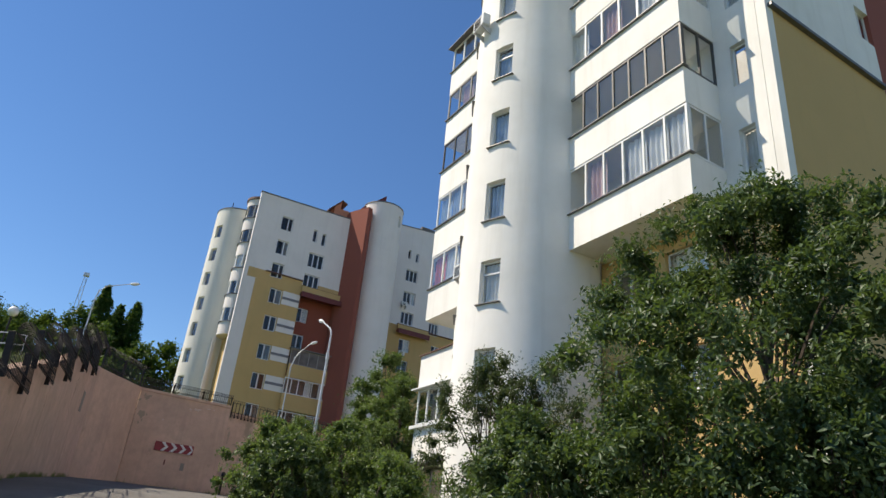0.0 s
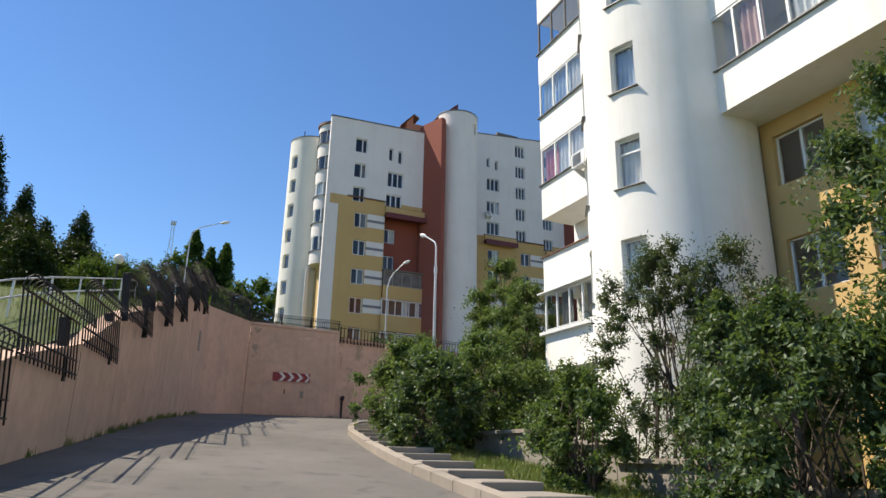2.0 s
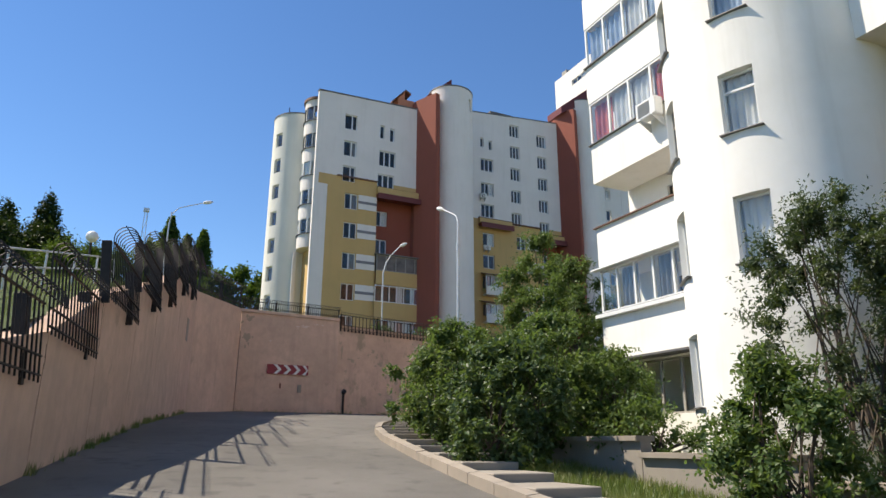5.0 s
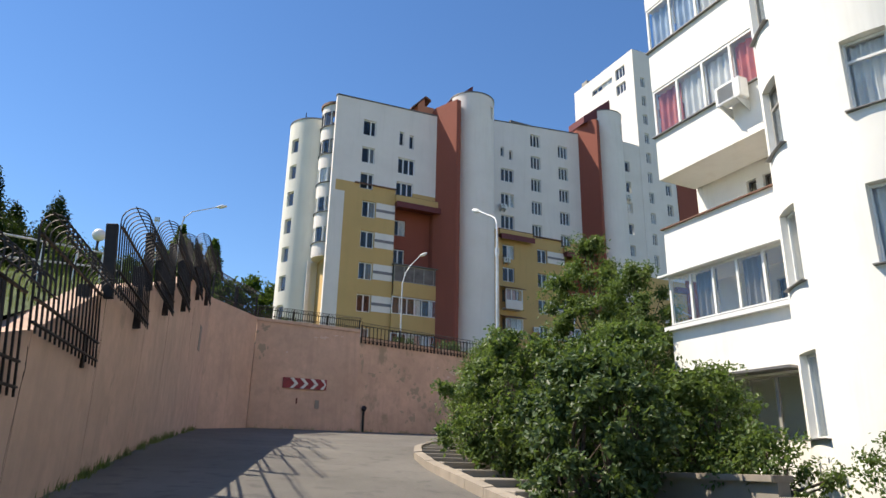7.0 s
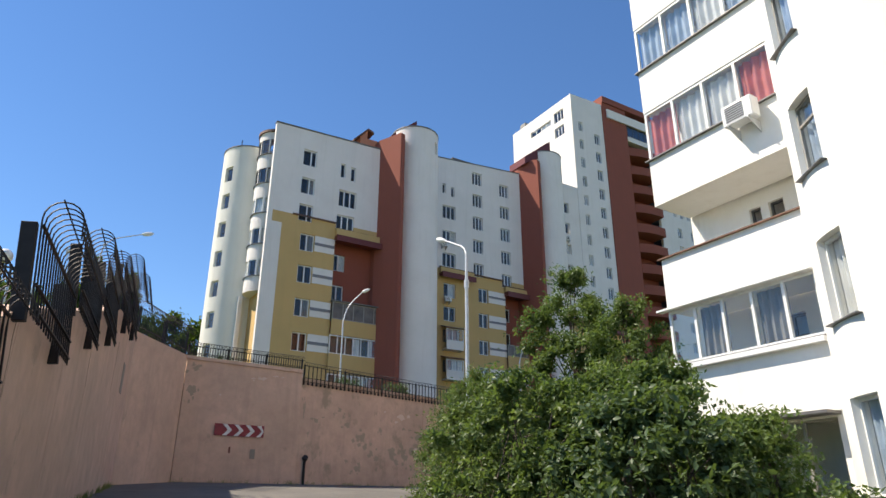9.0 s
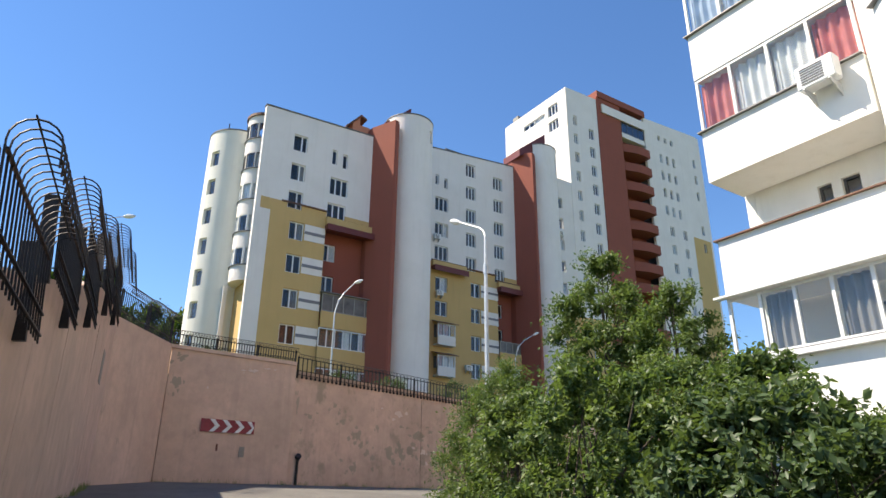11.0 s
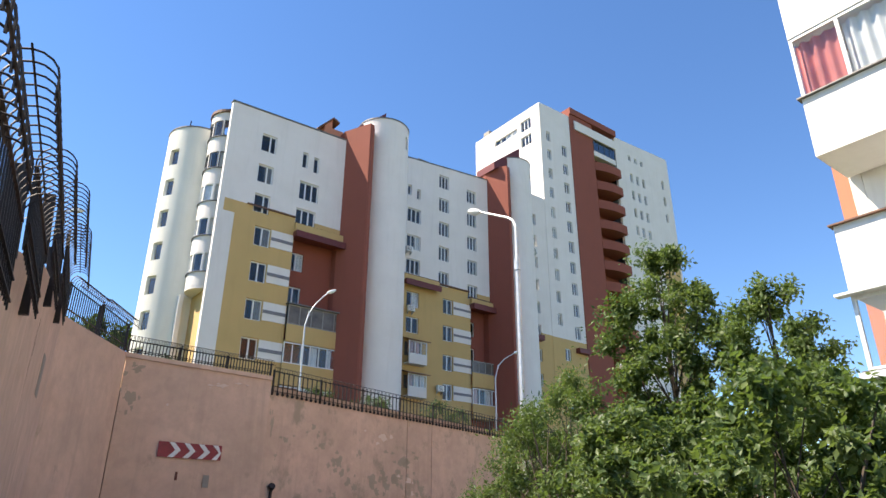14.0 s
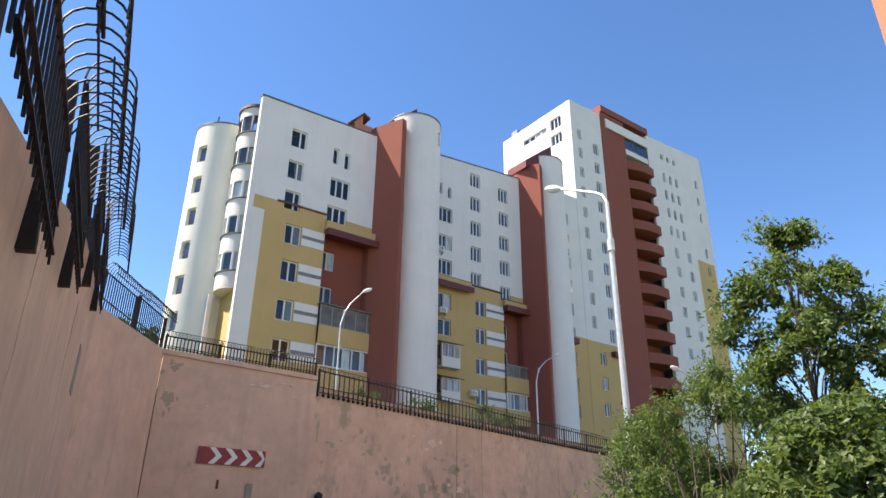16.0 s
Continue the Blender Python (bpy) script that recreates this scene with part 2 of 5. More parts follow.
def box_part(name, x0, x1, y0, y1, z0, z1, material, parent, label="", bevel=0.0):
    bm = bmesh.new()
    add_box(bm, x0, x1, y0, y1, z0, z1)
    if bevel:
        bmesh.ops.bevel(bm, geom=list(bm.edges), offset=bevel, segments=2, affect="EDGES")
    return part(name, bm, material, parent, label)


def straight(x0, y0, x1, y1):
    """A wall's line on plan from left to right as seen from outside, and its outward normal."""
    d = Vector((x1 - x0, y1 - y0)).normalized()
    return lambda u: (Vector((x0, y0)) + d * u, Vector((d.y, -d.x)))


def arc(cx, cy, r, a0=0.0):
    """A round wall; u is the angle in degrees."""
    def f(u):
        n = Vector((math.cos(radians(u)), math.sin(radians(u))))
        return Vector((cx, cy)) + n * r, n
    return f


def wall_grid(name, path, us, zs, holes, colour, mats, parent, thick=0.3, top=None, label=""):
    """A wall of real thickness along a line on plan, with openings (u0, u1, z0, z1) cut through it.
    colour(u, z) picks one of mats; the last of mats is the inner face."""
    us = sorted({round(u, 4) for u in us} | {round(h[i], 4) for h in holes for i in (0, 1)})
    zs = sorted({round(z, 4) for z in zs} | {round(h[i], 4) for h in holes for i in (2, 3)})
    nu, nz = len(us), len(zs)
    bm = bmesh.new()
    grid = []
    for off in (0.0, thick):
        g = []
        for u in us:
            p, n = path(u)
            q = p - n * off
            col = [bm.verts.new((q.x, q.y, z)) for z in zs]
            if top:
                col[-1].co.z = top(u)
            g.append(col)
        grid.append(g)
    o, i_ = grid

    def solid(a, b):
        if a < 0 or b < 0 or a >= nu - 1 or b >= nz - 1:
            return False
        uc, zc = (us[a] + us[a + 1]) / 2, (zs[b] + zs[b + 1]) / 2
        return not any(h[0] < uc < h[1] and h[2] < zc < h[3] for h in holes)

    for a in range(nu - 1):
        for b in range(nz - 1):
            if not solid(a, b):
                continue
            k = colour((us[a] + us[a + 1]) / 2, (zs[b] + zs[b + 1]) / 2)
            bm.faces.new((o[a][b], o[a + 1][b], o[a + 1][b + 1], o[a][b + 1])).material_index = k
            # inner face: every call passes the dark grey painted in as room shade
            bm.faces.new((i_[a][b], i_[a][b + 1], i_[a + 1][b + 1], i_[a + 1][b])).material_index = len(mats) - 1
            for da, db, e in ((-1, 0, ((a, b), (a, b + 1))), (1, 0, ((a + 1, b), (a + 1, b + 1))), (0, -1, ((a, b), (a + 1, b))), (0, 1, ((a, b + 1), (a + 1, b + 1)))):
                if not solid(a + da, b + db):
                    (p, q), (r, s) = e
                    bm.faces.new((o[p][q], o[r][s], i_[r][s], i_[p][q])).material_index = k
    loose = [v for v in bm.verts if not v.link_faces]
    for v in loose:
        bm.verts.remove(v)
    return part(name, bm, mats, parent, label)


def rounded(ob):
    """Smooth shading over a round wall, sharp at its edges."""
    ob.data.polygons.foreach_set("use_smooth", [True] * len(ob.data.polygons))
    ob.data.set_sharp_from_angle(angle=radians(25))


def lattice(bm, ups, levels, y0, y1, m=None):
    """A flat frame of upright bars (x, width) and level bars (z, height) as one connected piece."""
    xs = sorted({round(v, 5) for s, w in ups for v in (s, s + w)})
    zs = sorted({round(v, 5) for s, w in levels for v in (s, s + w)})
    g = [[[bm.verts.new((x, y, z)) for z in zs] for x in xs] for y in (y0, y1)]
    if m:
        for v in (v for s in g for c in s for v in c):
            v.co = m @ v.co

    def full(a, b):
        if not (0 <= a < len(xs) - 1 and 0 <= b < len(zs) - 1):
            return False
        xc, zc = (xs[a] + xs[a + 1]) / 2, (zs[b] + zs[b + 1]) / 2
        return any(s < xc < s + w for s, w in ups) or any(s < zc < s + w for s, w in levels)

    for a in range(len(xs) - 1):
        for b in range(len(zs) - 1):
            if full(a, b):
                for s in (0, 1):
                    bm.faces.new((g[s][a][b], g[s][a + 1][b], g[s][a + 1][b + 1], g[s][a][b + 1]))
                for da, db, (p, q), (r, t) in ((-1, 0, (a, b), (a, b + 1)), (1, 0, (a + 1, b), (a + 1, b + 1)), (0, -1, (a, b), (a + 1, b)), (0, 1, (a, b + 1), (a + 1, b + 1))):
                    if not full(a + da, b + db):
                        bm.faces.new((g[0][p][q], g[0][r][t], g[1][r][t], g[1][p][q]))
    bmesh.ops.recalc_face_normals(bm, faces=bm.faces)


FRAMES = {}


def frame_mesh(w, h, style, bar=0.055, deep=0.07):
    """A window's frame with its mullions, centred, outside towards -y."""
    key = (round(w, 2), round(h, 2), style, bar)
    if key in FRAMES:
        return FRAMES[key]
    bm = bmesh.new()
    x, z = w / 2, h / 2
    ups = {"one": [], "two": [0.0], "three": [-w / 6, w / 6], "side": [w * 0.12], "vent": [], "four": [-w / 4, 0, w / 4]}[style]
    lattice(bm, [(-x, bar)] + [(u - bar * 0.7, bar * 1.4) for u in ups] + [(x - bar, bar)], [(-z, bar)] + ([(h * 0.2, bar)] if style == "vent" else []) + [(z - bar, bar)], 0, deep)
    me = bpy.data.meshes.new("window")
    bm.to_mesh(me)
    bm.free()
    pb = bmesh.new()
    add_box(pb, -x + bar * 0.5, x - bar * 0.5, deep * 0.4, deep * 0.4 + 0.008, -z + bar * 0.5, z - bar * 0.5)
    pane = bpy.data.meshes.new("pane")
    pb.to_mesh(pane)
    pb.free()
    pane.materials.append(GLASS)
    FRAMES[key] = (me, pane)
    return me, pane


CLOTHS = {}


def curtain_mesh(w, h, mat, folds=5, amp=0.03):
    key = (round(w, 2), round(h, 2), mat.name)
    if key not in CLOTHS:
        bm = bmesh.new()
        n = folds * 8
        rows = []
        for k in range(n + 1):
            u = k / n
            y = amp * math.sin(u * folds * 2 * math.pi) + amp * 0.5 * math.sin(u * folds * 5.3 + 1)
            rows.append([bm.verts.new(((u - 0.5) * w, y + dy, z)) for dy in (0, 0.004) for z in (-h / 2, h / 2)])
        for a, b in zip(rows, rows[1:]):
            bm.faces.new((a[0], b[0], b[1], a[1]))
            bm.faces.new((a[2], a[3], b[3], b[2]))
        bmesh.ops.recalc_face_normals(bm, faces=bm.faces)
        me = bpy.data.meshes.new("curtain")
        bm.to_mesh(me)
        bm.free()
        me.materials.append(mat)
        CLOTHS[key] = me
    return CLOTHS[key]


def facing(n):
    """Turns -y into the outward normal n."""
    return math.degrees(math.atan2(n.y, n.x)) + 90


def window(parent, path, u, z, w, h, style="two", material=None, deep=0.12, cloth=None, share=1.0, label="", bar=0.055):
    """A framed, glazed window in the opening round (u, z), with a curtain behind it where given."""
    me, pane = frame_mesh(w, h, style, bar)
    mat = material or FRAME
    if not me.materials:
        me.materials.append(mat)
    elif me.materials[0] is not mat:
        key = (w, h, style, mat.name)
        if key not in FRAMES:
            me2 = me.copy()
            me2.materials.clear()
            me2.materials.append(mat)
            FRAMES[key] = me2
        me = FRAMES[key]
    p, n = path(u)
    q = p - n * deep
    m = pose(q.x, q.y, z, 0, 0, facing(n))
    ob = place("window", me, parent, m, label)
    for nm, data, off in (("pane", pane, 0.0), ("curtain", curtain_mesh(w * share, h * 0.96, cloth) if cloth else None, 0.16)):
        if data:
            c = new(nm, data)
            c.parent = ob
            c.location = ((w * (1 - share) / 2 if nm == "curtain" else 0), off, 0)
    return ob


# ---- ground, road, retaining walls ----
def slope(y):
    return float(np.interp(y, [-400, -30, 0, 28, 44, 60, 400], [-6, -2.6, 0, 2.9, 4.05, 4.4, 4.6]))


def wall_x(y):
    """The road face of the long retaining wall."""
    return -1.5 + 0.19 * (y - 19.4)


def crest(y):
    """The top of the long retaining wall."""
    return float(np.interp(y, [-20, 5, 12.2, 15.4, 18.74, 22.0, 25.6, 28.8, 32.2, 35.8, 39.9], [-0.6, 1.2, 2.3, 3.3, 4.0, 5.3, 6.25, 7.1, 8.15, 8.75, 9.35]))


def kerb_x(y):
    return float(np.interp(y, [-400, 0, 13, 15.5, 17.2, 20.4, 24, 26.3, 28.3, 30.7, 32, 33, 33.6, 34], [4.3, 4.3, 4.36, 4.48, 4.64, 5.09, 5.74, 6.4, 7.3, 8.8, 10.5, 13, 18, 40]))


def sheet(name, rows, material, kind="structure", label=""):
    """A sheet through rows of points."""
    bm = bmesh.new()
    vs = [[bm.verts.new(p) for p in r] for r in rows]
    for a, b in zip(vs, vs[1:]):
        for k in range(len(a) - 1):
            bm.faces.new((a[k], a[k + 1], b[k + 1], b[k]))
    return tagged(part(name, bm, material), label, "ground", "", kind)


YS = [-400, -120, -60, -30, -20] + [float(v) for v in np.arange(-15, 45, 1.0)] + [60, 120, 400]
XS = [-400, -100, -30, -12, -6, 0, 4, 6, 8, 12, 18, 30, 60, 150, 400]
sheet("ground", [[(x, y, slope(y) - 0.03) for x in XS] for y in YS], EARTH, label="dry grassy earth beside and below the road")
road_rows = []
for y in np.arange(-40, 44.2, 0.6):
    a, b = wall_x(y) - 0.15, kerb_x(y)
    if y > 39.9:
        a = wall_x(39.9) + (y - 39.9) * 0.72
    road_rows.append([(a + (b - a) * k / 8, float(y), slope(y) + 0.012 * math.sin(k * 0.4)) for k in range(9)])
sheet("road", road_rows, ASPHALT, label="worn grey asphalt road climbing along the wall")


def upper(y):
    return float(np.interp(y, [-60, 5, 12.2, 22, 32, 39.9, 46, 64, 90, 130, 250, 600], [-3, 0.9, 2.1, 5.1, 7.6, 8.9, 8.9, 11.2, 13, 18, 26, 40]))


bank = [[(wall_x(y) - d if y < 40 else 2.2 - d, float(y), upper(y) + min(d, 30) * 0.012) for d in (0.38, 3, 8, 20, 60, 300)] for y in list(np.arange(-30, 40, 2.0)) + [39.9]]
sheet("bank", bank, EARTH, label="grassy park bank behind the retaining wall")


def brink(x):
    """The line on plan along the top of the end walls."""
    return float(np.interp(x, [-300, 1.75, 1.95, 4.75, 5.2, 10.6, 36, 70, 400], [39.9, 39.9, 40.2, 44.3, 44.4, 44.4, 50.75, 59, 59]))


rows = []
for x in (-300, -60, -20, 1.9, 3, 4.75, 5.2, 10.6, 20, 36, 70, 120, 400):
    y0 = brink(x)
    rows.append([(x, y0 + d, upper(y0 + d) - (0.15 if d == 0 else 0) + max(0, -x) * 0.02) for d in (0.0, 1.5, 8, 14, 20, 30, 46, 86, 200, 550)])
sheet("terrace", rows, EARTH, label="street terrace above the end wall")


# long wall in cast lengths with open joints
long_wall = thing("retaining_wall", (wall_x(20), 20, slope(20)), "pink rendered concrete retaining wall, stained and cracked, along the road", "wall", "", "structure")
joints = [-20, -12, -5, 1, 6.3, 9.0, 12.2, 15.4, 18.74, 22.0, 25.6, 28.8, 32.2, 35.8, 39.9]
for y0, y1 in zip(joints, joints[1:]):
    bm = bmesh.new()
    g = 0.012
    add_prism(bm, [(wall_x(y0 + g), y0 + g), (wall_x(y1 - g), y1 - g), (wall_x(y1 - g) - 0.42, y1 - g), (wall_x(y0 + g) - 0.42, y0 + g)], [slope(y0) - 0.6] * 4, [crest(y0), crest(y1), crest(y1), crest(y0)])
    part("wall_length", bm, PINK, long_wall)
    if y0 > 5:
        bm = bmesh.new()
        add_prism(bm, [(wall_x(y1) - 0.05, y1 - 0.05), (wall_x(y1) - 0.05, y1 + 0.05), (wall_x(y1) - 0.3, y1 + 0.05), (wall_x(y1) - 0.3, y1 - 0.05)], slope(y1) - 0.3, crest(y1) - 0.08)
        part("joint_filler", bm, CONCRETE, long_wall)
bm = bmesh.new()
add_prism(bm, [(wall_x(36.75) + 0.02, 36.75), (wall_x(37.35) + 0.02, 37.35), (wall_x(37.35) - 0.1, 37.35), (wall_x(36.75) - 0.1, 36.75)], 6.55, 7.5)
part("repair_patch", bm, CONCRETE, long_wall, "rough grey repair patch")

ck = random.Random(8)
for y0, z0, z1 in ((18.68, 1.9, 3.8), (21.9, 3.4, 5.1), (28.7, 4.6, 6.9), (34.1, 5.0, 7.6)):
    bm = bmesh.new()
    pts = []
    for k in range(9):
        yy = y0 + ck.gauss(0, 0.035)
        pts.append((wall_x(yy) - 0.004, yy, z1 + (z0 - z1) * k / 8))
    add_tube(bm, pts, [0.012 * (1 - 0.08 * k) for k in range(9)], 4)
    part("crack", bm, BARK, long_wall, "dark open crack")

CORNER = (5.1, 43.95)
end_wall = thing("end_wall", (8, 44, slope(44)), "tall pink rendered wall closing the bend, peeling grey plaster on one half", "wall", "", "structure")
bm = bmesh.new()
add_prism(bm, [(2.32, 39.93), CORNER, (4.7, 44.35), (1.95, 40.2)], 2.6, [9.35, 9.45, 9.45, 9.35])
part("wall_length", bm, PINK, end_wall)
bm = bmesh.new()
add_prism(bm, [(5.13, 43.95), (10.6, 44.0), (10.6, 44.45), (5.13, 44.45)], 2.6, [9.3, 9.2, 9.2, 9.3])
part("wall_length", bm, PINK, end_wall)
bm = bmesh.new()
add_prism(bm, [(5.05, 43.87), (10.6, 43.92), (10.6, 44.5), (5.05, 44.5)], [9.3, 9.2, 9.2, 9.3], [9.45, 9.36, 9.36, 9.45])
part("coping", bm, PINK, end_wall)
for k, (a, b) in enumerate(((10.62, 18.6), (18.63, 20.4), (20.43, 27.0), (27.03, 36.0), (36.03, 70.0))):
    ya, yb = 44.06 + (a - 10.6) * 0.247, 44.06 + (b - 10.6) * 0.247
    bm = bmesh.new()
    add_prism(bm, [(a, ya), (b, yb), (b, yb + 0.45), (a, ya + 0.45)], 2.6, 9.0)
    part("wall_length", bm, PEELED, end_wall, "patchy peeling plaster")

BARE = plaster("bare_grey_plaster", (0.41, 0.325, 0.24), (0.27, 0.225, 0.165), 0.8, 40.0)
PALE = plaster("pale_filler", (0.66, 0.52, 0.43), (0.55, 0.42, 0.34), 0.4, 40.0)
pt_rng = random.Random(31)


def bare_patch(x, z, w, h, material, label):
    """A ragged thin patch on the face of the end wall, with smaller flecks round it."""
    n = 3 + int(w * h * 16)
    for k in range(n):
        s_ = 0.8 if k == 0 else pt_rng.uniform(0.12, 0.45)
        cx = x + (0 if k == 0 else pt_rng.gauss(0, w * 0.55))
        cz = z + (0 if k == 0 else pt_rng.gauss(0, h * 0.55))
        y = 43.95 if cx < 10.6 else 44.06 + (cx - 10.6) * 0.247
        tilt = math.radians(0.5) if cx < 10.6 else math.atan(0.247)
        bm = bmesh.new()
        ring = []
        for j in range(13):
            a = 2 * math.pi * j / 13
            r = pt_rng.uniform(0.4, 1.15)
            ring.append((math.cos(a) * w * 0.5 * s_ * r, math.sin(a) * h * 0.5 * s_ * r))
        vs = [[bm.verts.new((cx + u * math.cos(tilt), y + u * math.sin(tilt) + d, cz + v)) for u, v in ring] for d in (-0.005, 0.02)]
        bm.faces.new(vs[0])
        bm.faces.new(vs[1][::-1])
        for j in range(13):
            bm.faces.new((vs[0][j], vs[1][j], vs[1][(j + 1) % 13], vs[0][(j + 1) % 13]))
        part("bare_patch", bm, material, end_wall, label)


for x, z, w, h in ((5.56, 8.92, 0.55, 0.4), (5.5, 7.85, 0.5, 0.75), (11.59, 7.04, 0.5, 0.3), (11.15, 6.4, 0.22, 0.2), (12.94, 7.67, 0.45, 0.5), (13.43, 6.97, 0.45, 0.35), (14.42, 6.4, 0.7, 0.7), (16.4, 5.7, 0.9, 0.9), (18.4, 6.75, 1.2, 0.6), (17.9, 5.9, 0.9, 0.8), (15.6, 6.9, 0.3, 0.4), (19.6, 5.6, 0.7, 0.6), (14.2, 4.9, 0.6, 0.5), (10.85, 7.6, 0.2, 0.9)):
    bare_patch(x, z, w, h, BARE, "bare grey plaster where the pink has peeled")
for x, z, w, h in ((8.65, 8.72, 0.6, 0.22), (6.76, 7.81, 0.16, 0.14), (17.0, 7.7, 0.8, 0.45), (18.8, 5.9, 0.6, 0.4), (9.3, 8.9, 0.3, 0.12)):
    bare_patch(x, z, w, h, PALE, "pale filler smear")
box_part("mark", 7.4, 7.48, 43.944, 43.955, 5.3, 5.58, plain("rust_stain", (0.17, 0.06, 0.04), 0.9), end_wall, "rust-coloured mark")
box_part("cover_plate", 8.38, 8.6, 43.93, 43.955, 5.1, 5.52, CONCRETE, end_wall, "small grey cover plate", 0.004)

# ---- kerb and stepped path ----
kerb = thing("kerb", (4.4, 13, slope(13)), "pale worn concrete kerb stones edging the road", "kerb", "", "structure")
kp = [(kerb_x(y), float(y)) for y in np.arange(-6, 33.4, 0.02)]
run, last, stones = 0.0, kp[0], [kp[0]]
for p in kp:
    run += math.dist(p, last)
    last = p
    if run >= 1.0:
        stones.append(p)
        run = 0.0
rng = random.Random(4)
for a, b in zip(stones, stones[1:]):
    d = Vector((b[0] - a[0], b[1] - a[1])).normalized()
    n = Vector((d.y, -d.x))
    lift = rng.uniform(-0.012, 0.012)
    bm = bmesh.new()
    q = [Vector(a) + d * 0.008, Vector(b) - d * 0.008]
    q += [q[1] + n * 0.2, q[0] + n * 0.2]
    z0, z1 = slope(a[1]), slope(b[1])
    add_prism(bm, [(v.x, v.y) for v in q], [z0 - 0.2, z1 - 0.2, z1 - 0.2, z0 - 0.2], [z0 + 0.17 + lift, z1 + 0.17 + lift, z1 + 0.19 + lift, z0 + 0.19 + lift])
    bmesh.ops.bevel(bm, geom=[e for e in bm.edges if e.calc_face_angle(0) > 0.5], offset=0.018, segments=1, affect="EDGES")
    part("kerb_stone", bm, KERB, kerb)

stairs = thing("path_steps", (5.3, 13, slope(13)), "long shallow concrete steps climbing beside the kerb", "steps", "", "structure")
ys = [-5.0]
while ys[-1] < 31:
    ys.append(ys[-1] + (1.35 if ys[-1] < 24 else 0.95))
for y0, y1 in zip(ys, ys[1:]):
    z = slope(y1) + 0.09
    n0 = max(0.05, (kerb_x(y0 + 0.3) - kerb_x(y0 - 0.3)) / 0.6)
    w = 1.1
    bm = bmesh.new()
    add_prism(bm, [(kerb_x(y0) + 0.24, y0), (kerb_x(y0) + 0.24 + w, y0 - n0 * 0.5), (kerb_x(y1) + 0.24 + w, y1 - n0 * 0.5 + 0.02), (kerb_x(y1) + 0.24, y1 + 0.02)], slope(y0) - 0.3, z)
    bmesh.ops.bevel(bm, geom=list(bm.edges), offset=0.015, segments=1, affect="EDGES")
    part("step", bm, CONCRETE, stairs)

plinth = thing("planter_wall", (8.1, 14, slope(14)), "low concrete planter wall with a flat cap slab", "low wall", "", "structure")
for y0, y1 in ((7.0, 10.4), (10.42, 13.6), (13.62, 16.8), (16.82, 19.6)):
    z = slope(y1) + 0.42
    box_part("wall_length", 8.0, 8.25, y0, y1, slope(y0) - 0.3, z, CONCRETE, plinth)
    box_part("cap_slab", 7.9, 8.35, y0, y1, z, z + 0.1, KERB, plinth, "", 0.012)


# ---- the near apartment building ----
STOREY = 2.93
near = thing("apartment_building", (16, 16, slope(16)), "white rendered apartment block with a round stair tower and glazed balconies", "building")
tower_path = arc(13.35, 17.0, 2.6)
holes, wins = [], []
for k in range(8):
    zb = 6.0 + STOREY * (k)
    holes.append((-169.3, -152.3, zb, zb + 1.5))
    wins.append((-160.8, zb + 0.75, 0.76, 1.48, "vent" if k in (1, 4) else "one"))
for k in range(-1, 8):
    zb = 6.1 + STOREY * k
    holes.append((137.2, 155.8, zb, zb + 1.62))
    wins.append((146.5, zb + 0.81, 0.83, 1.6, "vent" if k in (1, 3) else "one"))
holes = [(h[0] % 360, h[1] % 360, h[2], h[3]) for h in holes]
tower_us = [float(v) for v in np.arange(75, 286, 3.0)] + [285]
rounded(wall_grid("stair_tower", tower_path, tower_us, [0.5, 35.5] + [float(v) for v in range(2, 35, 3)], holes, lambda u, z: 0, [WHITE, SHADEGREY], near, 0.28))
cl = random.Random(7)
for u, z, w, h, st in wins:
    window(near, tower_path, u, z, w, h, st, FRAME if cl.random() < 0.6 else WOODFRAME, 0.17, cl.choice([SHEER, None, BLUECLOTH]), 1.0)
    p, n = tower_path(u)
    bm = bmesh.new()
    add_box(bm, -w / 2 - 0.09, w / 2 + 0.09, -0.07, 0.17, -0.02, 0.0, 0, pose(p.x, p.y, z - h / 2, 0, 0, facing(n)) @ pose(0, 0, 0, -6))
    part("window_sill", bm, TIN, near)

# street front of the block, either side of the tower
fr_r = straight(14.2, 14.6, 14.2, 8.0)
hr, wr = [], []
for z in (5.95, 8.85):
    for u, w in ((1.12, 1.5), (3.3, 1.45)):
        hr.append((u - w / 2, u + w / 2, z, z + 1.42))
        wr.append((u, z + 0.71, w, 1.42, "two"))
for k in range(8):
    z = 11.65 + STOREY * k
    hr.append((5.35, 5.85, z, z + 1.45))
    wr.append((5.6, z + 0.72, 0.5, 1.45, "one"))
    hr.append((1.4, 4.0, z - 0.9, z + 1.45))
    wr.append((2.7, z + 0.27, 2.6, 2.35, "three"))
wall_grid("front_wall", fr_r, [0, 6.29], [0.5, 10.74, 34.5], hr, lambda u, z: 1 if z < 10.7 else 0, [WHITE, YELLOW, SHADEGREY], near, 0.3)
for u, z, w, h, st in wr:
    window(near, fr_r, u, z, w, h, st, FRAME, 0.14, cl.choice([SHEER, None, None]), 1.0)
end_path = straight(14.2, 8.0, 26, 8.0)
he = [(5.35, 6.2, 18.6 + STOREY * k, 20.0 + STOREY * k) for k in range(5)]
wall_grid("gable_wall", end_path, [0, 0.32, 5.5, 11.8], [0.2, 16.76, 34.5], he, lambda u, z: 0 if u < 0.32 else 2 if u > 6.3 and z > 3 else (1 if z < 16.7 else 0), [WHITE, YELLOW, RUST, SHADEGREY], near, 0.3)
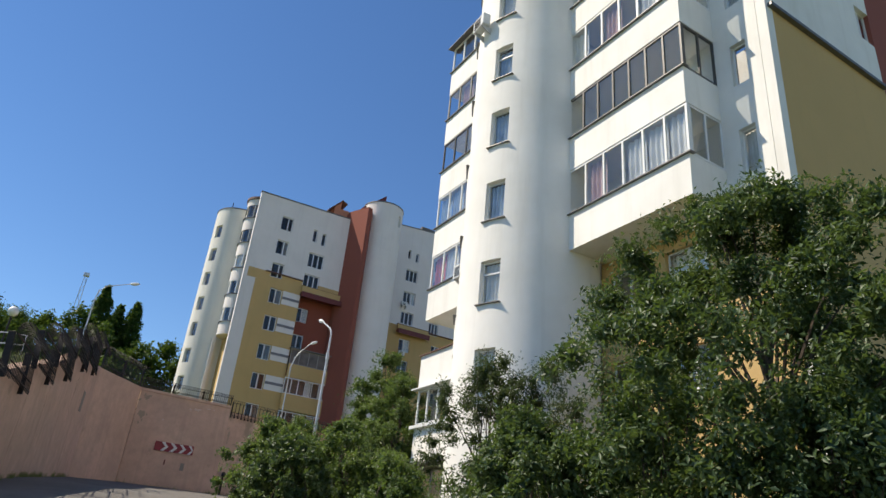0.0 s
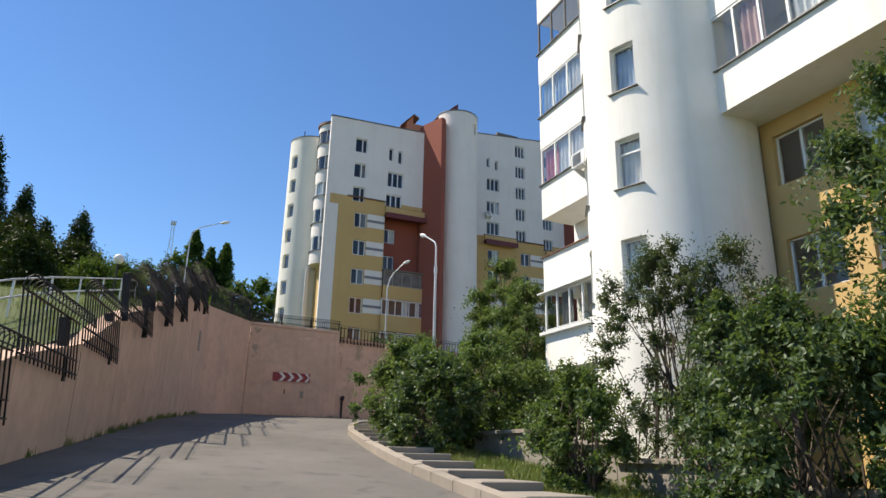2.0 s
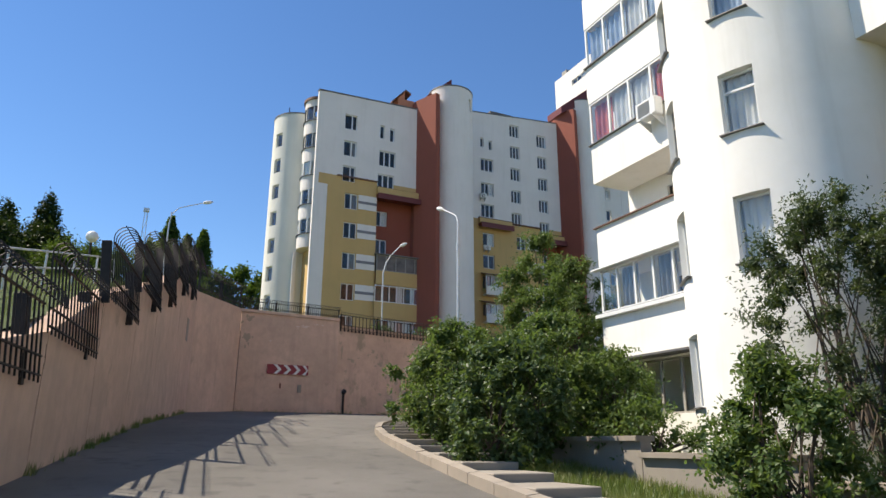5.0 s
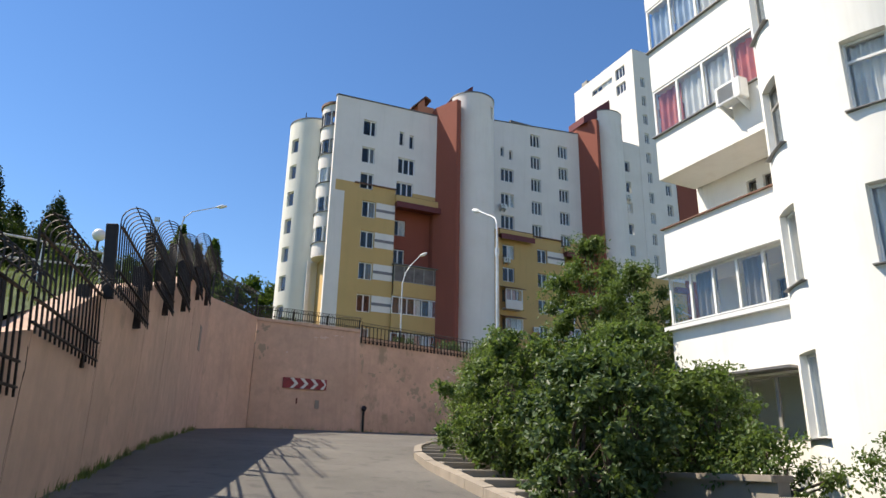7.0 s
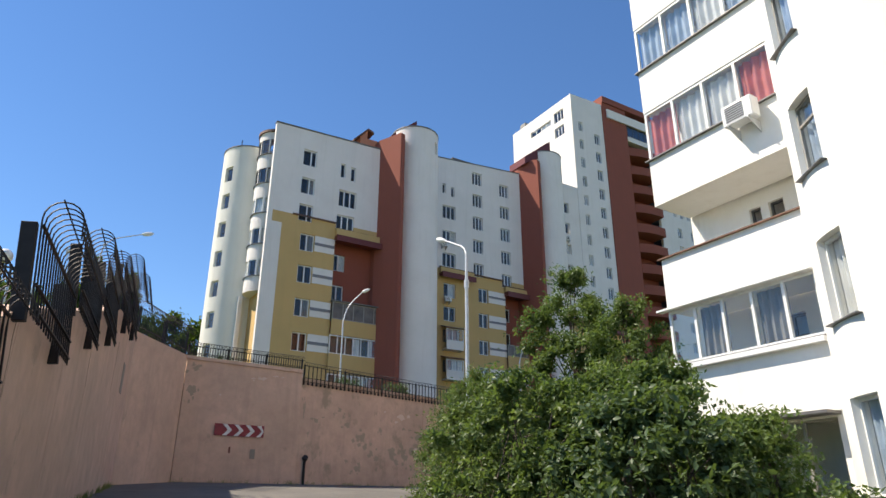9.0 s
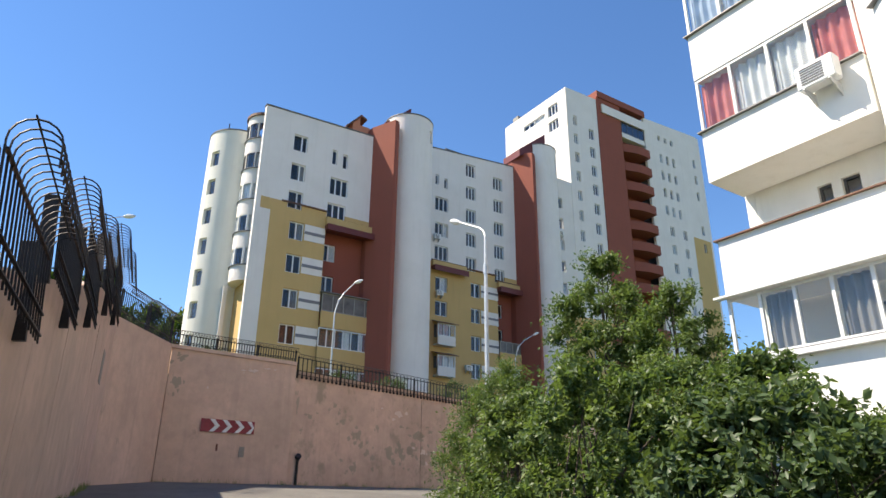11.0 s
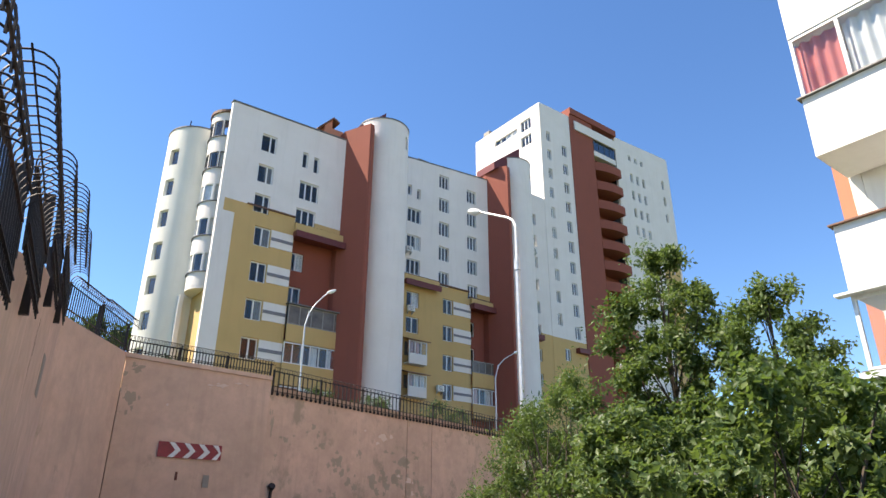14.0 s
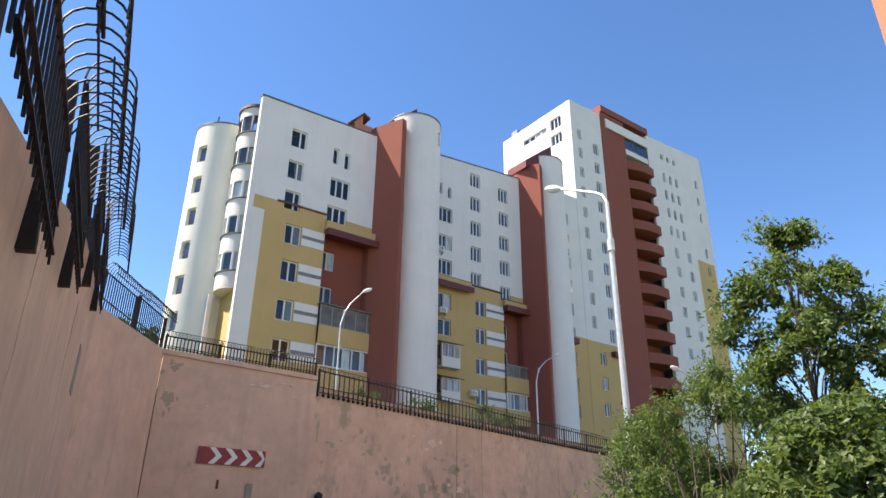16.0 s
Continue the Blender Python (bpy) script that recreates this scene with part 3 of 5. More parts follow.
for h in he:
    window(near, end_path, 5.77, (h[2] + h[3]) / 2, 0.85, 1.4, "two", FRAME, 0.14)
bm = bmesh.new()
add_box(bm, 14.3, 20.3, 7.86, 7.998, 16.72, 16.84)
part("ledge", bm, TIN, near, "dark flashing between ochre and white")
fr_l = straight(14.25, 23.25, 14.25, 19.3)
hl, wl = [], []
for k in range(8):
    z = 4.85 + STOREY * k
    hl.append((1.52, 1.84, z + 1.95, z + 2.45))
    hl.append((2.06, 2.46, z + 1.9, z + 2.45))
    wl.append((1.68, z + 2.2, 0.32, 0.5))
    wl.append((2.26, z + 2.175, 0.4, 0.55))
wall_grid("front_wall", fr_l, [0, 3.95], [1.5, 27.0], hl, lambda u, z: 0, [WHITE, SHADEGREY], near, 0.3)
for u, z, w, h in wl:
    window(near, fr_l, u, z, w, h, "one", DARKFRAME, 0.1)
for nm, x0, x1, y0, y1, z0, z1 in (("back_wall", 25.7, 26, 8.31, 23.5, 0, 27.0), ("far_gable_wall", 14.25, 25.69, 23.26, 23.5, 0, 27.0), ("rear_wing_wall", 30.75, 38.0, 16.0, 29.4, 0, 29.2), ("roof", 14.2, 26, 8.0, 19.3, 34.51, 34.8), ("roof", 14.25, 26, 19.31, 23.5, 27.01, 27.3), ("roof", 30.65, 38.0, 16.0, 29.5, 29.21, 29.45)):
    box_part(nm, x0, x1, y0, y1, z0, z1, ORANGE if nm == "rear_wing_wall" else WHITE if "wall" in nm else TIN, near)
bm = bmesh.new()
add_prism(bm, [(13.35 + 2.7 * math.cos(a * math.pi / 24), 17 + 2.7 * math.sin(a * math.pi / 24)) for a in range(48)], 35.51, 35.7)
part("tower_roof", bm, TIN, near)


def balcony(y0, y1, z0, sill, z1, panes, side, bars, cloths, glazed=True, canopy=False, x0=12.8, xb=14.2):
    """A loggia with a solid parapet; glazed in front (and on its near end) where given."""
    bm = bmesh.new()
    t = 0.12
    add_box(bm, x0, xb, y0, y1, z0, z0 + 0.14)
    add_box(bm, x0, x0 + t, y0, y1, z0 + 0.14, sill)
    add_box(bm, x0 + t, xb, y0, y0 + t, z0 + 0.14, sill)
    add_box(bm, x0 + t, xb, y1 - t, y1, z0 + 0.14, sill)
    b = part("balcony", bm, WHITE, near, "white rendered parapet")
    box_part("sill", x0 - 0.09, x0 + t + 0.02, y0 - (0.09 if side else 0), y1 + 0.07, sill, sill + 0.03, TIN if glazed else BROWNROOF, b)
    if not glazed:
        return b
    h = z1 - sill - 0.03
    step = (y1 - y0) / panes
    f = 0.07
    bm = bmesh.new()
    ups = [(min(max(step * k - f / 2, 0.0), y1 - y0 - f), f) for k in range(panes + 1)]
    lattice(bm, ups, [(0, 0.07), (h - 0.07, 0.07)], 0, 0.07, pose(x0 + 0.02, y1, sill + 0.03, 0, 0, -90))
    part("glazing_frame", bm, bars, b, "dark metal frame" if bars is DARKFRAME else "white plastic frame")
    if side:
        bm = bmesh.new()
        wd = xb - x0 - 0.1
        lattice(bm, [(min(max(wd * k / side - f / 2, 0.0), wd - f), f) for k in range(side + 1)], [(0, 0.07), (h - 0.07, 0.07)], 0, 0.06, pose(x0 + 0.1, y0 + 0.02, sill + 0.03))
        part("end_frame", bm, bars, b)
    for k in range(panes):
        box_part("pane", x0 + 0.05, x0 + 0.058, y0 + step * k + 0.02, y0 + step * (k + 1) - 0.02, sill + 0.05, z1 - 0.03, GLASS, b)
        c = cloths[k % len(cloths)]
        if c:
            place("curtain", curtain_mesh(step * 0.95, h * 0.93, c, 4, 0.035), b, pose(x0 + 0.22, y0 + step * (k + 0.5), sill + 0.05 + h * 0.465, 0, 0, -90))
    if side:
        box_part("pane", x0 + 0.1, xb - 0.06, y0 + 0.045, y0 + 0.053, sill + 0.05, z1 - 0.03, GLASS, b)
    if canopy:
        bm = bmesh.new()
        add_prism(bm, [(x0 - 0.25, y0 - 0.1), (xb, y0 - 0.1), (xb, y1 + 0.2), (x0 - 0.25, y1 + 0.2)], [z1, z1 + 0.3, z1 + 0.3, z1], [z1 + 0.04, z1 + 0.34, z1 + 0.34, z1 + 0.04])
        part("canopy", bm, TIN, b)
    return b


for k in range(7):
    z0 = 10.74 + STOREY * k
    last_z = z0 + STOREY - 0.01
    dark = k == 1
    balcony(9.75, 14.55, z0, z0 + 1.24, last_z, 6 if k != 1 else 7, 2, DARKFRAME if dark else FRAME, [SHEER, SHEER, SHEER, None, PINKCLOTH, None] if k == 0 else [None, None, None] if dark else [None, SHEER, None, PINKCLOTH], True, False, 12.7)
lower = balcony(19.62, 23.5, 4.82, 6.28, 7.69, 5, 0, FRAME, [None, GREYCLOTH, None, GREYCLOTH, None], True)
box_part("sill_board", 12.62, 12.8, 19.62, 23.6, 6.16, 6.27, FRAME, lower)
box_part("head_board", 12.6, 12.8, 19.62, 23.7, 7.69, 7.74, FRAME, lower)
balcony(19.62, 23.5, 7.7, 9.1, 10.6, 4, 0, FRAME, [None], False)
balcony(19.62, 23.5, 10.65, 12.02, 13.57, 4, 0, FRAME, [REDCLOTH, SHEER, SHEER, REDCLOTH], True)
for k in range(1, 5):
    z0 = 10.65 + STOREY * k
    balcony(19.62, 23.5, z0, z0 + 1.37, z0 + STOREY - 0.01, 4, 0, [FRAME, DARKFRAME, WOODFRAME, FRAME][k - 1], [[BLUECLOTH, SHEER, BLUECLOTH], [None, None], [PINKCLOTH, None], [None]][k - 1], True, k == 4)
# ground-floor room under the balconies
gf = straight(12.85, 23.4, 12.85, 19.6)
wall_grid("porch_wall", gf, [0, 3.8], [1.6, 4.82], [(0.5, 3.6, 3.2, 4.7)], lambda u, z: 0, [WHITE, SHADEGREY], near, 0.2)
window(near, gf, 2.05, 3.95, 3.1, 1.5, "four", WOODFRAME, 0.1)
box_part("awning", 12.35, 12.85, 19.7, 23.5, 4.74, 4.8, TIN, near, "thin metal awning over the lower window")


def air_conditioner(at, turn, label):
    ob = thing("air_conditioner", (0, 0, 0), label, "air conditioner", "wall air conditioners")
    bm = bmesh.new()
    add_box(bm, -0.4, 0.4, -0.32, 0, 0, 0.55)
    bmesh.ops.bevel(bm, geom=list(bm.edges), offset=0.02, segments=2, affect="EDGES")
    body = part("body", bm, FRAME, ob)
    bm = bmesh.new()
    for k in range(7):
        add_box(bm, -0.3, 0.18, -0.335, -0.322, 0.08 + k * 0.06, 0.10 + k * 0.06)
    part("fan_grille", bm, DARKFRAME, body, "dark slotted fan grille")
    for x in (-0.28, 0.25):
        bm = bmesh.new()
        add_prism(bm, [(x, -0.34), (x + 0.03, -0.34), (x + 0.03, 0.12), (x, 0.12)], [-0.035, -0.035, -0.3, -0.3], -0.003)
        part("bracket", bm, STEEL, ob)
    ob.matrix_basis = pose(*at, 0, 0, turn)
    return ob


air_conditioner((12.66, 20.42, 11.58), -90, "white outdoor air conditioner bracketed under the balcony glazing")
p, n = tower_path(176)
air_conditioner((p.x + n.x * 0.12, p.y + n.y * 0.12, 20.55), facing(n), "white outdoor air conditioner on the round tower")


# ---- the middle building and its tower block behind the terrace ----
mid = thing("long_apartment_building", (30, 68, 11), "white, ochre and rust-red apartment block with round stair towers", "building")
pick = random.Random(11)
FAR_CLOTHS = [None, None, None, None, None, SHEER, GREYCLOTH]


def windows_on(parent, path, specs, material=None, deep=0.14):
    for u, z, w, h, st in specs:
        c = pick.choice(FAR_CLOTHS)
        window(parent, path, u, z, w, h, st, material, deep, c, pick.choice([0.4, 0.5, 0.55]), "", 0.085)


def cuts(specs):
    return [(u - w / 2, u + w / 2, z - h / 2, z + h / 2) for u, z, w, h, st in specs]


# first front
XA = 13.9
pa = straight(XA, 65, 24.6, 65)
sa = [(17.25 - XA, z, 1.3, 1.6, "side") for z in (33.0, 30.15, 27.5)] + [(17.6 - XA, z, 1.3, 1.6, "two") for z in (24.74, 21.82, 18.84, 15.9)]
sa += [(20.55 - XA, 32.65, 0.5, 1.45, "one"), (21.6 - XA, 32.5, 0.5, 1.45, "one"), (21.15 - XA, 29.8, 1.75, 1.65, "three"), (21.05 - XA, 27.35, 1.75, 1.5, "three"), (17.6 - XA, 12.9, 1.3, 1.6, "two")]
recess = (20.2 - XA, 10.65, 9.0, 26.3)


def colour_a(u, z):
    x = u + XA
    return 1 if (x > 15.2 and z < 27.15) or (x > 14.3 and 26.1 < z < 27.15) else 0


wall_grid("front_wall", pa, [0, 0.4, 1.3, 10.7], [8, 26.1, 27.15, 35.9], cuts(sa) + [recess], colour_a, [FARWHITE, YELLOW, SHADEGREY], mid, 0.4, lambda u: 35.72 + u * 0.028)
windows_on(mid, pa, sa)
bm = bmesh.new()
add_prism(bm, [(XA - 0.06, 64.92), (24.3, 64.92), (24.3, 65.45), (XA - 0.06, 65.45)], [35.74, 36.02, 36.02, 35.74], [35.84, 36.12, 36.12, 35.84])
part("parapet_flashing", bm, TIN, mid)
pr = straight(20.2, 66.0, 24.8, 66.0)
sr = [(0.85, z, 1.25, 1.55, "two") for z in (23.8, 20.9)]
wall_grid("recessed_wall", pr, [0, 4.6], [8, 26.3], cuts(sr), lambda u, z: 0, [RUST, SHADEGREY], mid, 0.3)
windows_on(mid, pr, sr)
box_part("recess_side", 20.0, 20.2, 65.41, 66.3, 8, 26.3, RUST, mid)
box_part("ledge", 16.1, 20.15, 64.86, 64.996, 27.1, 27.22, BROWNROOF, mid)
box_part("ledge", 20.15, 24.4, 64.8, 64.996, 26.55, 26.66, BROWNROOF, mid)
box_part("fascia", 20.12, 24.45, 64.6, 64.995, 25.85, 26.55, YELLOW, mid)
bm = bmesh.new()
add_prism(bm, [(20.12, 64.3), (24.6, 64.3), (24.6, 65.9), (20.12, 65.9)], [25.3, 25.3, 25.6, 25.6], 25.84)
part("awning", bm, REDROOF, mid, "dark red sloping soffit")


def far_balcony(parent, x0, x1, y, z0, sill, z1, panes, wall, bars, pane_mat, cloth):
    bm = bmesh.new()
    add_box(bm, x0, x1, y, y + 1.0, z0, z0 + 0.15)
    add_box(bm, x0, x1, y, y + 0.14, z0 + 0.15, sill)
    b = part("balcony", bm, wall, parent)
    bm = bmesh.new()
    st = (x1 - x0) / panes
    lattice(bm, [(min(max(st * k - 0.04, 0.0), x1 - x0 - 0.08), 0.08) for k in range(panes + 1)], [(0, 0.08), (z1 - sill - 0.08, 0.08)], 0, 0.08, pose(x0, y + 0.02, sill))
    part("glazing_frame", bm, bars, b)
    # added backing behind the panes, its dark colour standing in for room shade
    box_part("back_wall", x0 + 0.05, x1 - 0.05, y + 0.8, y + 0.88, sill, z1, SHADEGREY, b)
    for k in range(panes):
        box_part("pane", x0 + st * k + 0.04, x0 + st * (k + 1) - 0.04, y + 0.05, y + 0.06, sill + 0.04, z1 - 0.04, pane_mat, b)
        if cloth and pick.random() < 0.55:
            place("curtain", curtain_mesh(st * 0.9, (z1 - sill) * 0.92, pick.choice([SHEER, PINKCLOTH])), b, pose(x0 + st * (k + 0.5), y + 0.3, (sill + z1) / 2))
    return b


far_balcony(mid, 20.25, 25.2, 64.7, 16.85, 18.2, 19.75, 5, YELLOW, WOODFRAME, DUSTGLASS, False)
box_part("awning", 20.1, 25.3, 64.5, 65.6, 19.76, 19.85, TIN, mid)
far_balcony(mid, 20.15, 25.3, 64.7, 13.6, 15.2, 16.8, 7, YELLOW, FRAME, GLASS, True)
far_balcony(mid, 20.15, 25.3, 64.7, 10.4, 11.9, 13.5, 7, YELLOW, FRAME, GLASS, True)
for z in (24.78, 21.85, 18.87, 15.93):
    pn = box_part("panel", 18.3, 20.15, 64.93, 64.997, z - 0.72, z + 0.72, FARWHITE, mid)
    box_part("groove", 18.3, 20.15, 64.9, 64.928, z - 0.16, z + 0.1, plain("slate_strip", (0.22, 0.21, 0.23), 0.7) if z > 24 else bpy.data.materials["slate_strip"], pn)


def fin(parent, x0, y0, x1, y1, back, z0, z1, top):
    """A rust-red fin that leans out from the front, with a rising top."""
    bm = bmesh.new()
    add_prism(bm, [(x0, y0), (x1, y1), (x1 + 0.5, y1 + 0.15), (back, y1 + 2.2), (back, y0 + 1.5), (x0, y0 + 1.5)], z0, [top[0], top[1], top[1], top[1], top[0], top[0]])
    part("fin_wall", bm, RUST, parent, "rust-red rendered fin")
    bm = bmesh.new()
    add_prism(bm, [(x1, y1 - 0.02), (x1 + 0.12, y1 - 0.08), (x1 + 0.5, y1 + 0.1), (x1 + 0.45, y1 + 0.2)], z0, top[1] - 0.3)
    part("edge_strip", bm, RUST, parent)


fin(mid, 24.2, 65.2, 25.4, 62.75, 27.0, 8, 36, (37.05, 37.15))


def round_tower(parent, cx, cy, r, z0, z1, mat, specs, span=(80, 350)):
    path = arc(cx, cy, r)
    us = [float(v) for v in np.arange(span[0], span[1] + 0.1, 6.0)]
    hs = [(u - math.degrees(w / 2 / r), u + math.degrees(w / 2 / r), z - h / 2, z + h / 2) for u, z, w, h, st in specs]
    rounded(wall_grid("round_tower", path, us, [z0, z1], hs, lambda u, z: 0, [mat, SHADEGREY], parent, 0.3))
    windows_on(parent, path, specs, None, 0.2)
    bm = bmesh.new()
    add_prism(bm, [(cx + (r + 0.06) * math.cos(a * math.pi / 16), cy + (r + 0.06) * math.sin(a * math.pi / 16)) for a in range(32)], z1 + 0.002, z1 + 0.12)
    part("tower_roof", bm, TIN, parent)


round_tower(mid, 28.3, 65.2, 2.35, 8, 38.6, FARWHITE, [(305, 36.9, 0.5, 1.4, "one")])
bm = bmesh.new()
add_prism(bm, [(25.5, 65.0), (28.35, 65.0), (28.35, 67.6), (25.5, 67.6)], [37.2, 38.73, 38.73, 37.2], [38.05, 40.65, 40.65, 38.05])
part("stair_roof", bm, REDROOF, mid, "dark red lean-to roof")
bm = bmesh.new()
add_prism(bm, [(22.55, 66.0), (23.3, 66.0), (23.3, 68.4), (22.55, 68.4)], 35.0, [37.5, 38.35, 38.35, 37.5])
add_prism(bm, [(23.302, 66.0), (24.4, 66.0), (24.4, 68.4), (23.302, 68.4)], 35.0, 37.45)
hatch = part("roof_hatch", bm, ORANGE, mid, "orange rendered roof hatch")
bm = bmesh.new()
add_prism(bm, [(21.8, 65.85), (23.32, 65.85), (23.32, 68.6), (21.8, 68.6)], [36.75, 38.4, 38.4, 36.75], [36.9, 38.58, 38.58, 36.9])
add_prism(bm, [(23.33, 65.85), (23.95, 65.85), (23.95, 68.6), (23.33, 68.6)], [38.4, 38.1, 38.1, 38.4], [38.58, 38.28, 38.28, 38.58])
part("hatch_roof", bm, BROWNROOF, hatch, "brown folded metal roof")

# made-up partitions: hide the sky behind the windows, dark paint for unlit rooms
box_part("added_shade_backing", 15.61, 28.4, 68.0, 68.2, 8, 35.1, SHADEGREY, mid)
box_part("added_shade_backing", 30.9, 51.0, 73.2, 73.4, 9, 39.9, SHADEGREY, mid)
box_part("added_shade_backing", 51.6, 56.6, 74.0, 74.2, 9, 42.1, SHADEGREY, mid)
# corner tower and stacked bays at the street end
round_tower(mid, 13.75, 72.0, 2.6, 8, 35.1, CREAM, [(208, 32.3 - 2.82 * k, 0.95, 1.5, "one") for k in range(7)], (90, 360))
bp_ = arc(14.95, 68.0, 1.6)
sb = []
for k in range(5):
    for u in (176, 212, 248):
        sb.append((u, 34.1 - 2.95 * k, 0.9, 1.5, "two" if u != 212 else "one"))
hb = [(u - 16.2, u + 16.2, z - h / 2, z + h / 2) for u, z, w, h, st in sb]
rounded(wall_grid("round_bay", bp_, [float(v) for v in np.arange(100, 301, 6.0)], [20.4, 35.6], hb, lambda u, z: 0, [FARWHITE, SHADEGREY], mid, 0.2))
for k, (u, z, w, h, st) in enumerate(sb):
    window(mid, bp_, u, z, w, h, st, DARKFRAME if k // 3 in (0, 1) else FRAME, 0.06, pick.choice([None, SHEER]))
for k in range(5):
    z = 34.1 - 2.95 * k
    bm = bmesh.new()
    rr = 1.72
    add_prism(bm, [(14.95 + rr * math.cos(radians(a)), 68 + rr * math.sin(radians(a))) for a in range(110, 291, 12)], z - 0.8, z - 0.74)
    part("bay_sill", bm, TIN, mid)
bm = bmesh.new()
add_prism(bm, [(14.95 + 1.75 * math.cos(radians(a)), 68 + 1.75 * math.sin(radians(a))) for a in range(100, 301, 12)], 35.61, 35.85)
part("bay_roof", bm, BROWNROOF, mid)
bm = bmesh.new()
add_prism(bm, [(14.95 + 1.6 * math.cos(radians(a)), 68 + 1.6 * math.sin(radians(a))) for a in range(100, 301, 12)], 20.2, 20.39)
part("bay_floor", bm, FARWHITE, mid)
box_part("corner_pier", 13.3, 13.62, 69.0, 69.4, 8, 20.19, FARWHITE, mid)
box_part("niche_wall", 14.35, 14.6, 65.41, 70.5, 8, 20.19, YELLOW, mid)
box_part("side_wall", 15.31, 15.6, 65.41, 84, 8, 35.6, FARWHITE, mid)
box_part("flat_roof", 15.6, 28.5, 65.5, 84, 35.2, 35.4, TIN, mid)
for x, y in ((12.2, 70.4), (13.7, 69.7), (15.2, 70.6)):
    box_part("roof_post", x, x + 0.08, y, y + 0.08, 35.2, 36.0, IRON, mid)

# second front
XB = 30.4
pb_ = straight(XB, 70.5, 46.4, 70.5)
sb2 = [(35.1 - XB, 36.95, 0.45, 1.2, "one"), (36.25 - XB, 36.75, 0.45, 1.2, "one")] + [(35.75 - XB, z, 1.7, 1.6, "three") for z in (34.1, 31.05, 28.4)]
sb2 += [(39.65 - XB, 39.35 - 2.86 * k, 1.35, 1.6, "three") for k in range(5)] + [(43.55 - XB, 38.75 - 2.86 * k, 1.35, 1.6, "three") for k in range(5)]
sb2 += [(40.2 - XB, z, 1.25, 1.6, "two") for z in (25.05, 22.2, 19.2, 16.3)] + [(35.8 - XB, z, 1.5, 1.6, "two") for z in (24.9, 22.3)]
rec_b = (43.2 - XB, 15.98, 9.0, 25.6)
wall_grid("front_wall", pb_, [0, 16.0], [9, 27.3, 41.2], cuts(sb2) + [rec_b], lambda u, z: 1 if z < 27.3 else 0, [FARWHITE, YELLOW, SHADEGREY], mid, 0.4, lambda u: 40.35 + u * 0.09)
windows_on(mid, pb_, sb2)
bm = bmesh.new()
add_prism(bm, [(XB, 70.44), (46.4, 70.44), (46.4, 70.95), (XB, 70.95)], [40.37, 41.81, 41.81, 40.37], [40.47, 41.91, 41.91, 40.47])
part("parapet_flashing", bm, TIN, mid)
prb = straight(43.2, 71.5, 47.6, 71.5)
srb = [(0.75, z, 1.25, 1.55, "two") for z in (23.6, 20.75)]
wall_grid("recessed_wall", prb, [0, 4.4], [9, 25.6], cuts(srb), lambda u, z: 0, [RUST, SHADEGREY], mid, 0.3)
windows_on(mid, prb, srb)
for x0, x1, z in ((34.5, 38.8, 26.2), (43.1, 46.2, 25.4)):
    bm = bmesh.new()
    add_prism(bm, [(x0, 69.7), (x1, 69.7), (x1, 71.4), (x0, 71.4)] if x0 > 40 else [(x0, 69.7), (x1, 69.7), (x1, 70.49), (x0, 70.49)], [z - 0.1, z - 0.1, z + 0.2, z + 0.2], z + 0.5)
    part("awning", bm, REDROOF, mid, "dark red sloping soffit")
    box_part("fascia", x0, x1, 70.1, 70.495, z + 0.51, z + 1.1, YELLOW, mid)
for x0, x1, z in ((34.5, 38.9, 27.35), (38.9, 43.0, 27.2), (43.0, 46.3, 26.6)):
    box_part("ledge", x0, x1, 70.3, 70.494, z, z + 0.12, BROWNROOF, mid)
far_balcony(mid, 43.2, 47.5, 70.2, 17.2, 18.65, 19.9, 5, YELLOW, WOODFRAME, DUSTGLASS, False)
far_balcony(mid, 43.2, 47.5, 70.2, 14.1, 15.5, 17.1, 5, YELLOW, FRAME, GLASS, True)
for z in (25.05, 22.2, 19.2, 16.3):
    pn = box_part("panel", 40.9, 43.2, 70.43, 70.497, z - 0.7, z + 0.7, FARWHITE, mid)
    box_part("groove", 40.9, 43.2, 70.4, 70.428, z - 0.14, z + 0.1, bpy.data.materials["slate_strip"], pn)
for z0, z1 in ((18.3, 20.5), (15.2, 17.3)):
    bay = far_balcony(mid, 34.9, 37.0, 69.6, z0, z0 + 0.9, z1, 3, FARWHITE, FRAME, GLASS, True)
    bm = bmesh.new()
    add_prism(bm, [(34.7, 69.4), (37.3, 69.4), (37.3, 70.49), (34.7, 70.49)], [z1, z1, z1 + 0.35, z1 + 0.35], [z1 + 0.08, z1 + 0.08, z1 + 0.45, z1 + 0.45])
    part("awning", bm, BROWNROOF, bay)
fin(mid, 45.9, 70.7, 46.9, 68.0, 48.8, 9, 43, (43.6, 42.9))
round_tower(mid, 49.8, 70.4, 2.35, 9, 44.75, FARWHITE, [(300, 42.5, 0.5, 1.3, "one")])
bm = bmesh.new()
add_prism(bm, [(45.8, 69.0), (50.0, 69.0), (50.0, 72.0), (45.8, 72.0)], [42.6, 44.9, 44.9, 42.6], [43.5, 46.9, 46.9, 43.5])
part("stair_roof", bm, REDROOF, mid, "dark red lean-to roof")
box_part("flat_roof", 51.9, 56.6, 71.92, 84, 42.2, 42.4, TIN, mid)
box_part("roof_house", 37.5, 40.5, 72.5, 75, 40.5, 42.6, SHADEGREY, mid)
box_part("flat_roof", 30.8, 48.0, 70.95, 84, 40.0, 40.2, TIN, mid)
